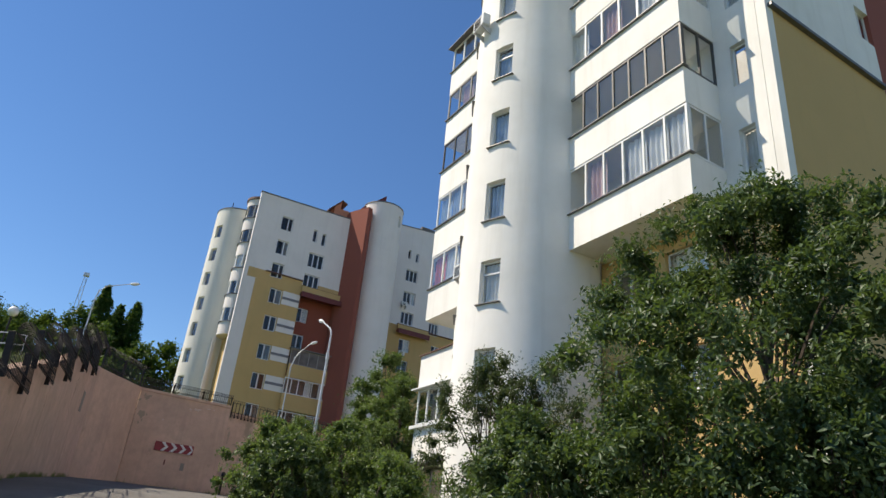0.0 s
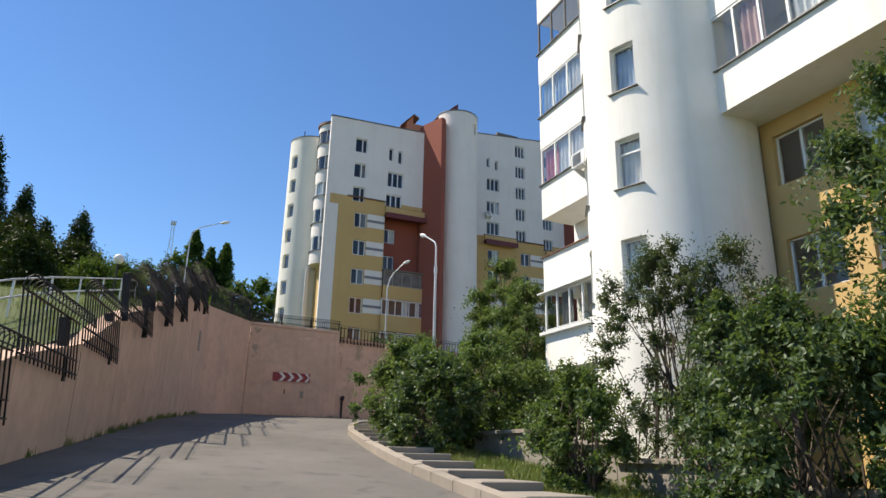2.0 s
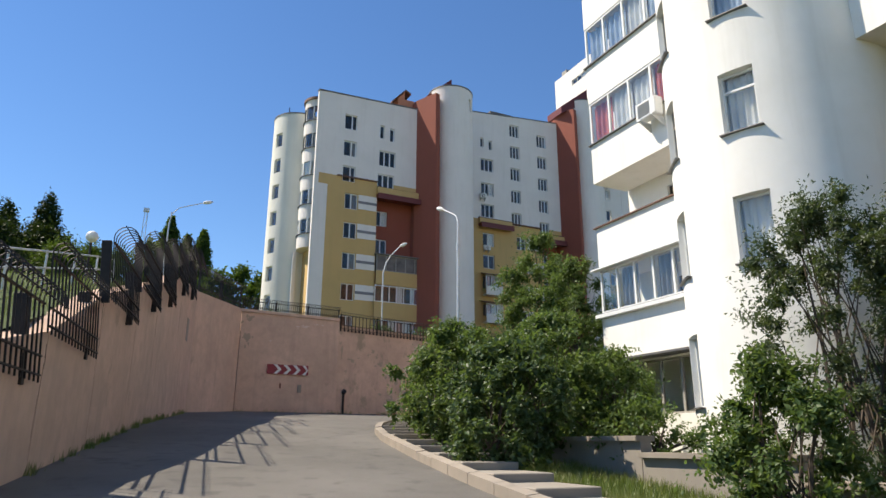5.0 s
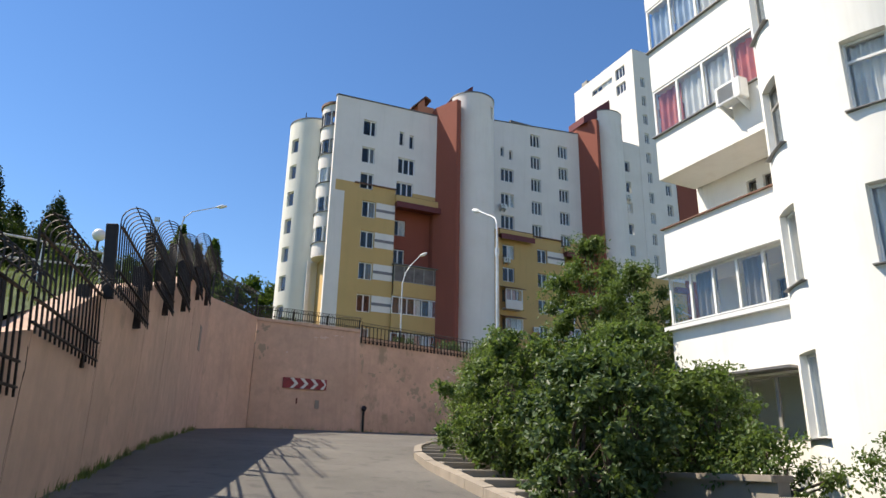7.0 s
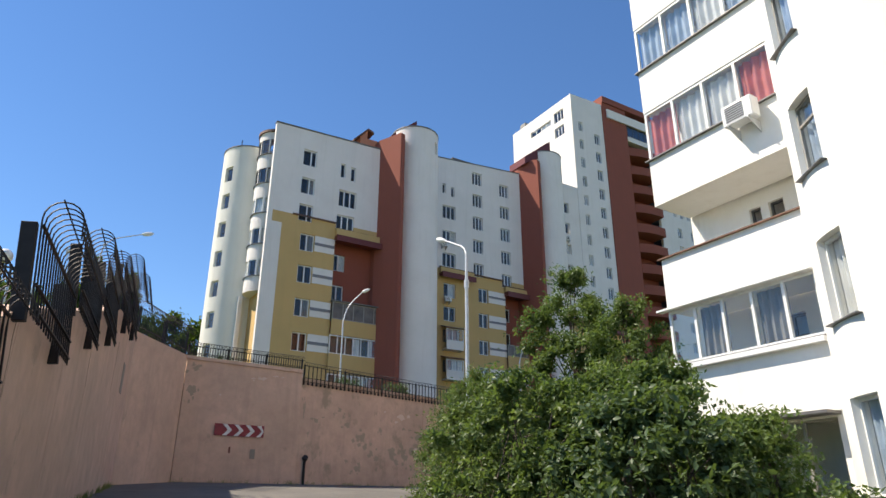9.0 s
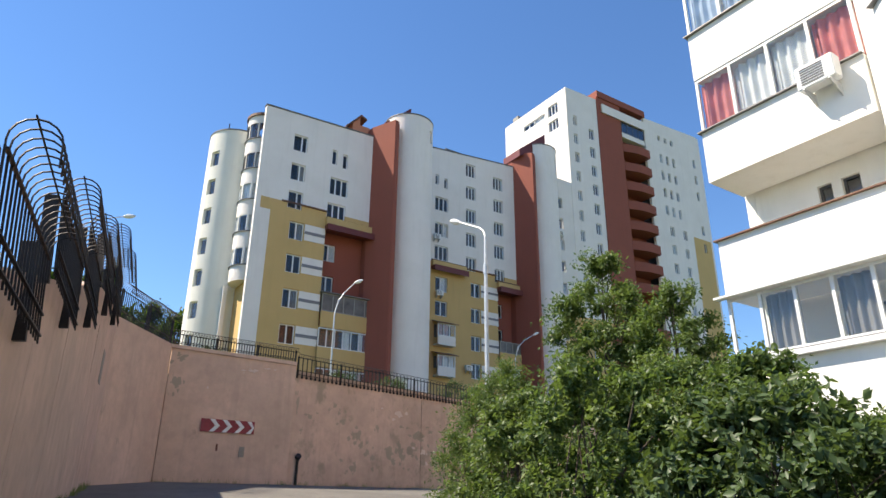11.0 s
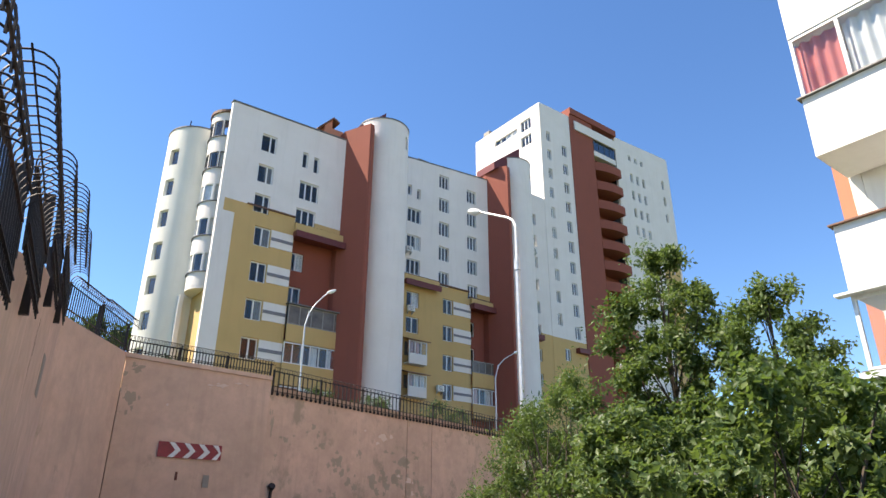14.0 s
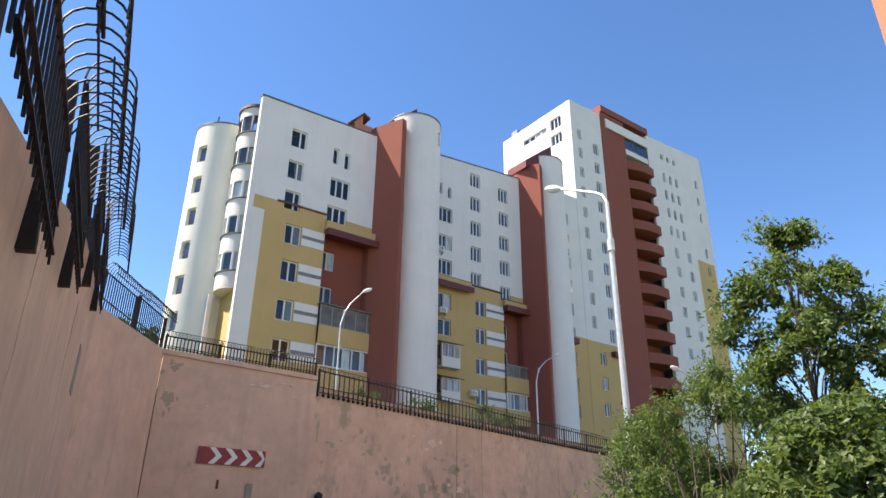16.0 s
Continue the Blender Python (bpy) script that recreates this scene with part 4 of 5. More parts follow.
pc = straight(51.5, 71.5, 56.6, 71.5)
sc = [(54.4 - 51.5, 39.6 - 2.86 * k, 0.8, 1.45, "one") for k in range(9)]
wall_grid("front_wall", pc, [0, 5.1], [9, 25.1, 43.1], cuts(sc), lambda u, z: 1 if z < 25 else 0, [FARWHITE, YELLOW, SHADEGREY], mid, 0.4)
windows_on(mid, pc, sc)
box_part("awning", 52.3, 54.6, 70.8, 71.49, 24.0, 24.6, REDROOF, mid, "dark red soffit")

for x, z in ((35.0, 29.75), (35.4, 23.55), (39.05, 16.2)):
    air_conditioner((x, 70.36, z), 0, "white outdoor air conditioner on the facade under a window")
air_conditioner((54.0, 71.36, 34.9), 0, "white outdoor air conditioner on the white facade")

tall = thing("tower_block", (70, 78, 12), "tall white tower block with a rust-red strip of balconies", "building")
ps = straight(56.65, 84.8, 56.65, 71.5)
ss = [(10.6, 53.2, 2.0, 1.6, "three"), (10.6, 55.7, 2.0, 1.7, "three"), (6.6, 55.6, 4.6, 0.9, "four")]
wall_grid("side_wall", ps, [0, 12.89], [12, 58.0], cuts(ss), lambda u, z: 0, [FARWHITE, SHADEGREY], tall, 0.4)
windows_on(tall, ps, ss)
pt = straight(56.65, 71.5, 62.6, 71.5)
st_ = [(58.15 - 56.65, 53.1 - 2.86 * k, 0.75, 1.5, "two") for k in range(10)] + [(61.2 - 56.65, 51.9 - 2.86 * k, 1.0, 1.6, "two") for k in range(10)]
st_ += [(59.2 - 56.65, z, 1.0, 1.5, "two") for z in (23.2, 20.3, 17.4)]
wall_grid("front_wall", pt, [0, 5.95], [12, 25.05, 58.0], cuts(st_), lambda u, z: 1 if z < 25 else 0, [FARWHITE, YELLOW, SHADEGREY], tall, 0.4, lambda u: 58.0 + u * 0.03)
windows_on(tall, pt, st_)
box_part("awning", 60.6, 62.5, 70.9, 71.49, 23.6, 24.2, REDROOF, tall)
box_part("red_wall", 62.62, 67.4, 71.4, 71.9, 12, 58.6, RUST, tall)
box_part("back_wall", 67.41, 72.6, 73.2, 73.6, 12, 58.6, RUST, tall)
box_part("red_crown", 62.62, 72.7, 71.2, 74, 58.61, 59.6, RUST, tall)
box_part("white_band", 63.4, 72.4, 71.15, 71.35, 56.2, 57.6, FARWHITE, tall)
far_balcony(tall, 67.5, 72.3, 71.4, 53.6, 54.4, 56.1, 4, FARWHITE, DARKFRAME, DARKGLASS, False)
for k in range(13):
    z = 51.2 - 3.02 * k
    bm = bmesh.new()
    pts = [(67.45 + 4.9 * i / 8, 71.4 - 0.75 * math.sin(math.pi * min(1, i / 5) / 2) * (1 if i < 8 else 0.9)) for i in range(9)]
    add_prism(bm, pts + [(72.35, 73.15), (67.45, 73.15)], z, z + 0.2)
    slab = part("balcony", bm, RUST, tall, "rust-red curved balcony")
    bm = bmesh.new()
    add_prism(bm, pts + [(x, y + 0.15) for x, y in reversed(pts)], z + 0.2, z + 1.3)
    part("parapet", bm, RUST, slab)
pw = straight(72.62, 71.5, 85.4, 71.5)
sw = [(u - 72.62, 56.2 - (2.86 * k + (0.6 if k else 0)), 0.65, 1.5 if k else 0.9, "one") for k in range(5) for u in (75.9, 77.35, 78.8)]
sw += [(u - 72.62, 40.9 - 2.86 * k, 0.9, 1.5, "two") for k in range(9) for u in (76.5, 79.4)] + [(83.9 - 72.62, 54.2 - 2.86 * k, 0.65, 1.5, "one") for k in (0, 1, 2, 4, 5)]
wall_grid("front_wall", pw, [0, 8.7, 12.78], [12, 41.2, 58.9], cuts(sw), lambda u, z: 1 if z < 41 and u > 8.7 else 0, [FARWHITE, YELLOW, SHADEGREY], tall, 0.4, lambda u: 58.7 + u * 0.06)
windows_on(tall, pw, sw)
box_part("east_wall", 85.41, 85.8, 71.5, 84.8, 12, 59.3, FARWHITE, tall)
box_part("flat_roof", 57.1, 85.4, 72.0, 84.3, 57.2, 57.4, TIN, tall)
box_part("rear_wall", 57.06, 85.4, 84.4, 84.8, 12, 57.9, FARWHITE, tall)
for x, y, w, h in ((58.6, 73.0, 0.8, 59.4), (61.5, 74, 0.5, 59.0)):
    box_part("vent_stack", x, x + w, y, y + w, 57.41, h, DARKFRAME, tall)
# made-up dark sheets behind the tower block's windows, as unlit rooms
box_part("added_shade_backing", 57.1, 85.3, 74.6, 74.8, 12, 57.1, SHADEGREY, tall)
box_part("added_shade_backing", 59.5, 59.7, 74.9, 84.3, 42, 57.1, SHADEGREY, tall)
box_part("roof_vent", 56.9, 57.6, 82, 83.2, 58.02, 58.9, WOODFRAME, tall)


# ---- fences on the walls ----
def fence_panel(length, height, gap, label, group, hoop=0.42, rod=0.013, stout=False):
    """Iron bars between two posts, three rails, and hoops that lean out over the road. Runs along local x; the road lies towards -y."""
    ob = thing("fence_panel", (0, 0, 0), label, "fence", group)
    bm = bmesh.new()
    add_box(bm, -rod, rod, -rod, rod, 0, height)
    bar = bpy.data.meshes.new("bar")
    bm.to_mesh(bar)
    bm.free()
    bm = bmesh.new()
    pts = [(0, -hoop * (0.5 - 0.5 * math.cos(a)), hoop * (0.12 + 0.52 * math.sin(a))) for a in (math.pi * j / 8 for j in range(9))]
    pts = [(0, 0, 0)] + pts + [(0, -hoop * 0.98, -hoop * 0.4)]
    add_tube(bm, pts, 0.011, 5)
    curl = bpy.data.meshes.new("hoop")
    bm.to_mesh(curl)
    bm.free()
    bm = bmesh.new()
    add_box(bm, 0, length, -0.02, 0.02, -0.012, 0.012)
    rail = bpy.data.meshes.new("rail")
    bm.to_mesh(rail)
    bm.free()
    bm = bmesh.new()
    w = 0.06 if stout else 0.035
    add_box(bm, -w, w, 0.06 if stout else -0.035, 0.24 if stout else 0.035, -0.06, height + 0.04)
    bmesh.ops.bevel(bm, geom=list(bm.edges), offset=0.006, segments=1, affect="EDGES")
    post = bpy.data.meshes.new("post")
    bm.to_mesh(post)
    bm.free()
    for me in (bar, curl, rail, post):
        me.materials.append(IRON)
    n = int(length / gap)
    for k in range(n + 1):
        x = length * k / n
        for nm, me, z in (("bar", bar, 0), ("hoop", curl, height)):
            o = new(nm, me)
            o.parent, o.location = ob, (x, 0, z)
    bm = bmesh.new()
    add_tube(bm, [(-0.09, 0, 0), (length + 0.09, 0, 0)], 0.011, 5)
    wire = bpy.data.meshes.new("hoop_rail")
    bm.to_mesh(wire)
    bm.free()
    wire.materials.append(IRON)
    for y, z in ((-0.016, 0.1), (-0.016, height * 0.32), (-0.016, height - 0.03), (-hoop * 0.5, height + hoop * 0.62), (-hoop - 0.01, height - hoop * 0.3)):
        o = new("rail", rail if y > -0.02 else wire)
        o.parent, o.location = ob, (0, y, z)
    for x in ((0.12, length - 0.45) if hoop > 0.4 else (length - 0.45,)) if stout else (0.0, length):
        o = new("post", post)
        o.parent, o.location = ob, (x, 0, 0)
    return ob


RUNS = [(9.0, 12.1, 1.25), (12.0, 15.1, 2.2), (15.1, 18.3, 3.2), (18.3, 21.4, 3.92), (21.5, 24.7, 5.12), (24.75, 27.9, 6.05), (27.95, 31.1, 6.82), (31.15, 34.2, 7.9), (34.3, 37.6, 8.4)]
turn = 90 - math.degrees(math.atan(0.19))
panel = fence_panel(3.24, 1.16, 0.19, "dark iron fence panel stepped along the retaining wall, curled top", "wall fence panels", 0.46, 0.011, True)
lower = fence_panel(3.2, 1.16, 0.19, "dark iron fence panel with small curled top on low wall", "wall fence panels", 0.3, 0.012, True)
for k, (y0, y1, z) in enumerate(RUNS):
    at = pose(wall_x(y0) + (0.1 if k < 4 else 0.2), y0, z, -5, 0, turn)
    if k == 0:
        lower.matrix_basis = at
    elif k == 4:
        panel.matrix_basis = at
    else:
        copy_thing(lower if k < 4 else panel, at)

corner = fence_panel(2.2, 1.1, 0.13, "dark iron fence panel with curled top at the wall's corner", "corner fence panels", 0.34)
cdir = Vector((CORNER[0] - 2.32, CORNER[1] - 39.93))
cturn = math.degrees(math.atan2(cdir.y, cdir.x))
corner.matrix_basis = pose(2.42, 40.15, 9.25, 0, 0, cturn)
copy_thing(corner, pose(2.42 + cdir.normalized().x * 2.3, 40.15 + cdir.normalized().y * 2.3, 9.32, 0, 0, cturn))
low = fence_panel(1.78, 0.5, 0.115, "low dark iron railing with curled top along the end wall", "end wall railings", 0.22, 0.016)
low.matrix_basis = pose(5.15, 44.1, 9.46, 0, 0.9, 0.5)
for k in range(1, 3):
    copy_thing(low, pose(5.15 + 1.82 * k, 44.12, 9.46 - 0.03 * k, 0, 0.9, 0.5))
hung = fence_panel(2.5, 0.9, 0.24, "dark iron railing bolted to the face of the end wall", "bolted railings", 0.2, 0.018)
rdir = math.degrees(math.atan(0.247))
bm = bmesh.new()
bmesh.ops.create_icosphere(bm, subdivisions=1, radius=0.07)
knob = bpy.data.meshes.new("bolt")
bm.to_mesh(knob)
bm.free()
knob.materials.append(IRON)
for k in range(1, 10):
    o = new("bolt", knob)
    o.parent, o.location = hung, (2.5 * k / 10, -0.02, 0.0)
for k in range(9):
    x = 10.7 + 2.44 * k
    m = pose(x, 44.02 + (x - 10.6) * 0.247, 8.72, 0, 0, rdir)
    if k == 0:
        hung.matrix_basis = m
    else:
        copy_thing(hung, m)

# pale pipe railing in the park
rail_p = thing("pipe_railing", (-3.6, 24, upper(24)), "pale painted pipe railing on the park bank", "railing")
for y in np.arange(16, 33, 2.4):
    bm = bmesh.new()
    x = wall_x(y) - 2.2
    add_tube(bm, [(x, y, upper(y) - 0.2), (x, y, upper(y) + 0.95)], 0.03, 6)
    part("post", bm, STEEL, rail_p)
for dz in (0.92, 0.5):
    bm = bmesh.new()
    add_tube(bm, [(wall_x(y) - 2.2, y, upper(y) + dz) for y in np.arange(16, 33, 2.4)], 0.025, 6)
    part("rail", bm, STEEL, rail_p)

# ---- sign and drain on the end wall ----
sign = thing("road_sign", (7.8, 43.93, 6.05), "red and white chevron bend sign on the pink wall", "sign")
box_part("board", 6.67, 8.92, 43.90, 43.92, 6.04, 6.56, SIGNRED, sign, "", 0.004)
for k in range(4):
    x = 7.02 + 0.52 * k
    bm = bmesh.new()
    t, h = 0.19, 0.25
    pts = [(x, -h), (x + t, -h), (x + t + 0.24, 0), (x + t, h), (x, h), (x + 0.24, 0)]
    vs = [[bm.verts.new((min(px, 8.9), y, 6.3 + pz)) for px, pz in pts] for y in (43.885, 43.898)]
    for s in vs:
        bm.faces.new((s[0], s[1], s[2], s[5]))
        bm.faces.new((s[5], s[2], s[3], s[4]))
    for i in range(6):
        bm.faces.new((vs[0][i], vs[0][(i + 1) % 6], vs[1][(i + 1) % 6], vs[1][i]))
    part("chevron", bm, SIGNWHITE, sign, "white chevron")
drain = thing("drain_pipe", (11.05, 44.1, 4.1), "short black drain pipe with a round collar on the wall", "pipe")
bm = bmesh.new()
add_tube(bm, [(11.05, 44.08, 4.05), (11.05, 44.08, 4.9), (11.06, 44.07, 5.25)], 0.06, 10)
part("pipe", bm, IRON, drain)
bm = bmesh.new()
add_tube(bm, [(11.06, 44.1, 5.2), (11.06, 43.98, 5.28)], 0.13, 12)
part("collar", bm, IRON, drain)


# ---- lamps ----
def street_lamp(pts, radii, way, size, label):
    """Pole and arm along points, with a luminaire at the end that points along way."""
    ob = thing("street_lamp", pts[0], label, "street lamp", "street lamps")
    n = 2 if len(pts) < 5 else 3
    bm = bmesh.new()
    add_tube(bm, pts[:n], radii[:n], 10)
    part("pole", bm, STEEL, ob)
    bm = bmesh.new()
    add_tube(bm, pts[n - 1:], [r * 0.96 for r in radii[n - 1:]], 8)
    part("arm", bm, STEEL, ob)
    bm = bmesh.new()
    c = Vector(pts[n - 1])
    add_tube(bm, [c - Vector((0, 0, 0.18)), c + Vector((0, 0, 0.12))], radii[n - 1] * 1.45, 10)
    part("collar", bm, STEEL, ob)
    d = Vector(way).normalized()
    bm = bmesh.new()
    bmesh.ops.create_uvsphere(bm, u_segments=14, v_segments=8, radius=1.0)
    m = Matrix.Translation(Vector(pts[-1]) + d * size * 0.42) @ d.to_track_quat("X", "Z").to_matrix().to_4x4() @ Matrix.Diagonal((size * 0.55, size * 0.22, size * 0.17, 1))
    bm.transform(m)
    head = part("lamp_head", bm, FRAME, ob, "pale rounded lamp head")
    bm = bmesh.new()
    bmesh.ops.create_uvsphere(bm, u_segments=12, v_segments=6, radius=1.0)
    bm.transform(Matrix.Translation((0, 0, -size * 0.07)) @ m @ Matrix.Diagonal((0.75, 0.8, 0.8, 1)))
    part("lens", bm, SHEER, head, "milky lens")


street_lamp([(11.5, 30.8, 3.1), (11.5, 30.8, 7.0), (11.5, 30.8, 10.3), (11.5, 30.8, 11.4), (11.5, 30.9, 11.62), (11.5, 31.1, 11.78), (11.5, 32.3, 12.42)], [0.08, 0.07, 0.058, 0.045, 0.04, 0.038, 0.034], (0, 1, 0.4), 0.58, "tall galvanised street lamp standing among the bushes")
street_lamp([(18.13, 57.2, 9.5), (18.13, 57.2, 15.9), (18.35, 57.2, 16.8), (18.75, 57.2, 17.5), (19.6, 57.2, 18.45)], [0.07, 0.05, 0.038, 0.036, 0.034], (1, 0, 0.55), 0.7, "galvanised street lamp with a bent arm on the terrace")
street_lamp([(1.5, 56.9, 9.0), (1.5, 56.9, 17.6), (1.6, 56.9, 18.4), (2.07, 56.9, 18.95), (3.7, 56.9, 19.6)], [0.07, 0.05, 0.038, 0.036, 0.034], (1, 0, 0.3), 0.7, "galvanised street lamp with a long arm by the park")
street_lamp([(34.3, 57, 10), (34.3, 57, 14.6), (34.6, 57, 15.6), (35.3, 57, 16.3), (36.4, 57, 16.95)], [0.07, 0.05, 0.038, 0.036, 0.034], (1, 0, 0.5), 0.6, "small galvanised street lamp on the terrace")
street_lamp([(38.2, 45.5, 4.2), (38.2, 45.5, 12.4), (38.0, 45.5, 12.7), (37.0, 45.5, 13.0), (34.4, 45, 13.35)], [0.07, 0.05, 0.038, 0.036, 0.034], (-1, 0, 0.1), 0.8, "galvanised street lamp with a long arm beyond the bushes")
globe = thing("park_lamp", (-2.2, 37, upper(37)), "white globe park lamp on a thin post", "lamp")
bm = bmesh.new()
add_tube(bm, [(-2.2, 37, 8.0), (-2.2, 37, 10.3)], 0.045, 8)
part("post", bm, IRON, globe)
bm = bmesh.new()
bmesh.ops.create_uvsphere(bm, u_segments=18, v_segments=12, radius=0.24)
bm.transform(Matrix.Translation((-2.2, 37, 10.55)))
for f in bm.faces:
    f.smooth = True
part("globe", bm, FRAME, globe, "white globe")
mast = thing("lattice_mast", (1.2, 167, 20), "far thin steel lattice mast", "mast")
for sx, sy in ((-1, -1), (1, -1), (1, 1), (-1, 1)):
    bm = bmesh.new()
    add_tube(bm, [(1.2 + sx * 0.8, 167 + sy * 0.8, 20), (1.2 + sx * 0.3, 167 + sy * 0.3, 54)], 0.1, 4)
    part("leg", bm, STEEL, mast)
for k in range(14):
    z0, z1 = 20 + k * 2.42, 20 + (k + 1) * 2.42
    s0, s1 = 0.8 - 0.5 * k / 14, 0.8 - 0.5 * (k + 1) / 14
    q = -1 if k % 2 else 1
    bm = bmesh.new()
    add_tube(bm, [(1.2 - q * s0, 167 - s0, z0), (1.2 + q * s1, 167 - s1, z1)], 0.07, 4)
    part("brace", bm, STEEL, mast)
box_part("platform", 0.6, 1.8, 166.4, 167.6, 53.6, 54.3, STEEL, mast)


# ---- trees and shrubs ----
def leaves_mesh(name, centres, normals_up, size, rng, material, droop=0.35, slim=0.5, flat=False):
    """Pointed leaves, one at each centre; folded along the midrib unless flat."""
    n = len(centres)
    d = rng.normal(size=(n, 3))
    d[:, 2] -= droop
    d /= np.linalg.norm(d, axis=1)[:, None]
    up = rng.normal(size=(n, 3)) * 0.7 + normals_up
    side = np.cross(d, up)
    side /= np.linalg.norm(side, axis=1)[:, None] + 1e-9
    nrm = np.cross(side, d)
    s = size * rng.uniform(0.6, 1.3, n)[:, None]
    base = centres
    tip = centres + d * s
    midp = centres + d * s * 0.45 - nrm * s * 0.07
    l = midp + side * s * slim * 0.5 + nrm * s * 0.14
    r = midp - side * s * slim * 0.5 + nrm * s * 0.14
    if flat:
        vs = np.stack([base, l, tip, r], 1).reshape(-1, 3)
        k = np.arange(n)[:, None] * 4
        tris = np.concatenate([k + [0, 2, 1], k + [0, 3, 2]], 1).reshape(-1, 3)
    else:
        vs = np.stack([base, l, tip, r, midp], 1).reshape(-1, 3)
        k = np.arange(n)[:, None] * 5
        tris = np.concatenate([k + [0, 4, 1], k + [1, 4, 2], k + [0, 3, 4], k + [3, 2, 4]], 1).reshape(-1, 3)
    me = bpy.data.meshes.new(name)
    me.vertices.add(len(vs))
    me.vertices.foreach_set("co", vs.astype(np.float32).ravel())
    me.loops.add(tris.size)
    me.loops.foreach_set("vertex_index", tris.astype(np.int32).ravel())
    me.polygons.add(len(tris))
    me.polygons.foreach_set("loop_start", np.arange(0, tris.size, 3, dtype=np.int32))
    me.update(calc_edges=True)
    me.validate()
    me.materials.append(material)
    return me


def plant(kind, x, y, rx, ry, top, seed, material, leaf, count, label, stems=5, low=0.1, clumps=60, spread=0.24, shape="round", base=None, slim=0.55, trunk=0.05, group="shrubs by the steps", flat=False, sag=0.3):
    """A shrub or tree: bent tapered stems to clumps of leaves inside an uneven crown."""
    rng = np.random.default_rng(seed)
    z0 = slope(y) - 0.05 if base is None else base
    H = top - z0
    ob = thing(kind, (x, y, z0), label, "tree" if "tree" in kind else "shrub", group)
    cs = []
    lobes = [(rng.uniform(0, 6.28), rng.uniform(0.75, 1.12)) for _ in range(5)]
    while len(cs) < clumps:
        a, t = rng.uniform(0, 2 * math.pi), rng.uniform(0, 1)
        if shape == "spire":
            t = 1 - math.sqrt(t)
        h = low + (1 - low) * t
        if shape == "round":
            prof = math.sin(math.pi * min(1, 0.18 + 0.8 * t)) ** 0.7
        elif shape == "spire":
            prof = (1 - t) ** 0.75 * 0.95 + 0.05
        elif shape == "column":
            prof = min(1, t * 6 + 0.4) * (1 - t ** 5)
        else:
            prof = (1 - 0.75 * t) if t > 0.35 else 0.75
        lobe = 1 + 0.22 * sum(math.cos(a - la) * w for la, w in lobes[:2]) / 2 + 0.18 * math.sin(3 * a + lobes[2][0] + 4 * t) + 0.12 * math.sin(7 * t * 3 + lobes[3][0])
        q = rng.uniform(0.25, 1) ** 0.45
        cs.append((math.cos(a) * rx * prof * q * lobe, math.sin(a) * ry * prof * q * lobe, h * H * (1 - 0.05 * rng.random())))
    cs = np.array(cs)
    cs[0] = (rng.normal() * 0.1, rng.normal() * 0.1, H * 0.98)
    per = count // clumps
    pts, ups = [], []
    for c in cs:
        sz = spread * rng.uniform(0.6, 1.35)
        ns = 7
        out = np.array([c[0] / rx, c[1] / ry, (c[2] / H - 0.45) * 1.3])
        w = rng.normal(size=(ns, 3)) * 0.75 + out * 0.75 + np.array([0, 0, 0.35])
        w /= np.linalg.norm(w, axis=1)[:, None] + 1e-9
        run_ = sz * rng.uniform(1.2, 3.0, ns)
        pick_ = rng.integers(0, ns, per)
        f = rng.uniform(-0.25, 1, per)[:, None] * run_[pick_][:, None]
        g = w[pick_] * f - np.array([0, 0, 1.0]) * sag * f * f / (sz * 3) + rng.normal(size=(per, 3)) * sz * 0.28
        pts.append(c + g)
        ups.append(np.tile(np.array([0, 0, 1.0]), (per, 1)) + g / (sz + 1e-6) * 0.35)
    pts = np.concatenate(pts)
    if shape in ("spire", "column"):
        n = len(pts)
        a = rng.uniform(0, 2 * np.pi, n)
        t = 1 - np.sqrt(rng.random(n)) if shape == "spire" else rng.random(n)
        prof = (1 - t) ** 0.85 * 0.95 + 0.04 if shape == "spire" else np.minimum(1, t * 5 + 0.35) * (1 - t ** 6)
        wave = 1 + 0.14 * np.sin(3 * a + seed + 7 * t) + 0.1 * np.sin(7 * a + 13 * t) + 0.12 * np.sin(t * H * 2.4 + np.sin(a * 2 + seed))
        q = rng.uniform(0.3, 1, n) ** 0.45 * prof * wave
        pts = np.stack([np.cos(a) * rx * q, np.sin(a) * ry * q, H * (low + (0.98 - low) * t)], 1) + rng.normal(size=(n, 3)) * 0.13
        ups = [np.stack([np.cos(a), np.sin(a), np.full(n, 0.6)], 1)]
    keep = pts[:, 2] > 0.03
    link("crown", leaves_mesh("crown", pts[keep], np.concatenate(ups)[keep], leaf, rng, material, 0.35, slim, flat), ob, "", (x, y, z0))
    if trunk:
        order = rng.permutation(len(cs))
        single = "tree" in kind
        for s in range(1 if single else stems):
            bm = bmesh.new()
            if single:
                axis = [Vector((x, y, z0 - 0.1)), Vector((x + 0.08, y - 0.05, z0 + H * 0.3)), Vector((x - 0.05, y + 0.06, z0 + H * 0.6)), Vector((x, y, z0 + H * 0.93))]
                add_tube(bm, axis, [trunk, trunk * 0.75, trunk * 0.45, 0.012], 8)
                part("trunk", bm, BARK, ob)
            else:
                t = Vector(cs[order[s]]) + Vector((x, y, z0))
                b0 = Vector((x + rng.normal() * rx * 0.2, y + rng.normal() * ry * 0.2, z0 - 0.1))
                m_ = b0.lerp(t, 0.5) + Vector((rng.normal() * 0.1, rng.normal() * 0.1, 0.2))
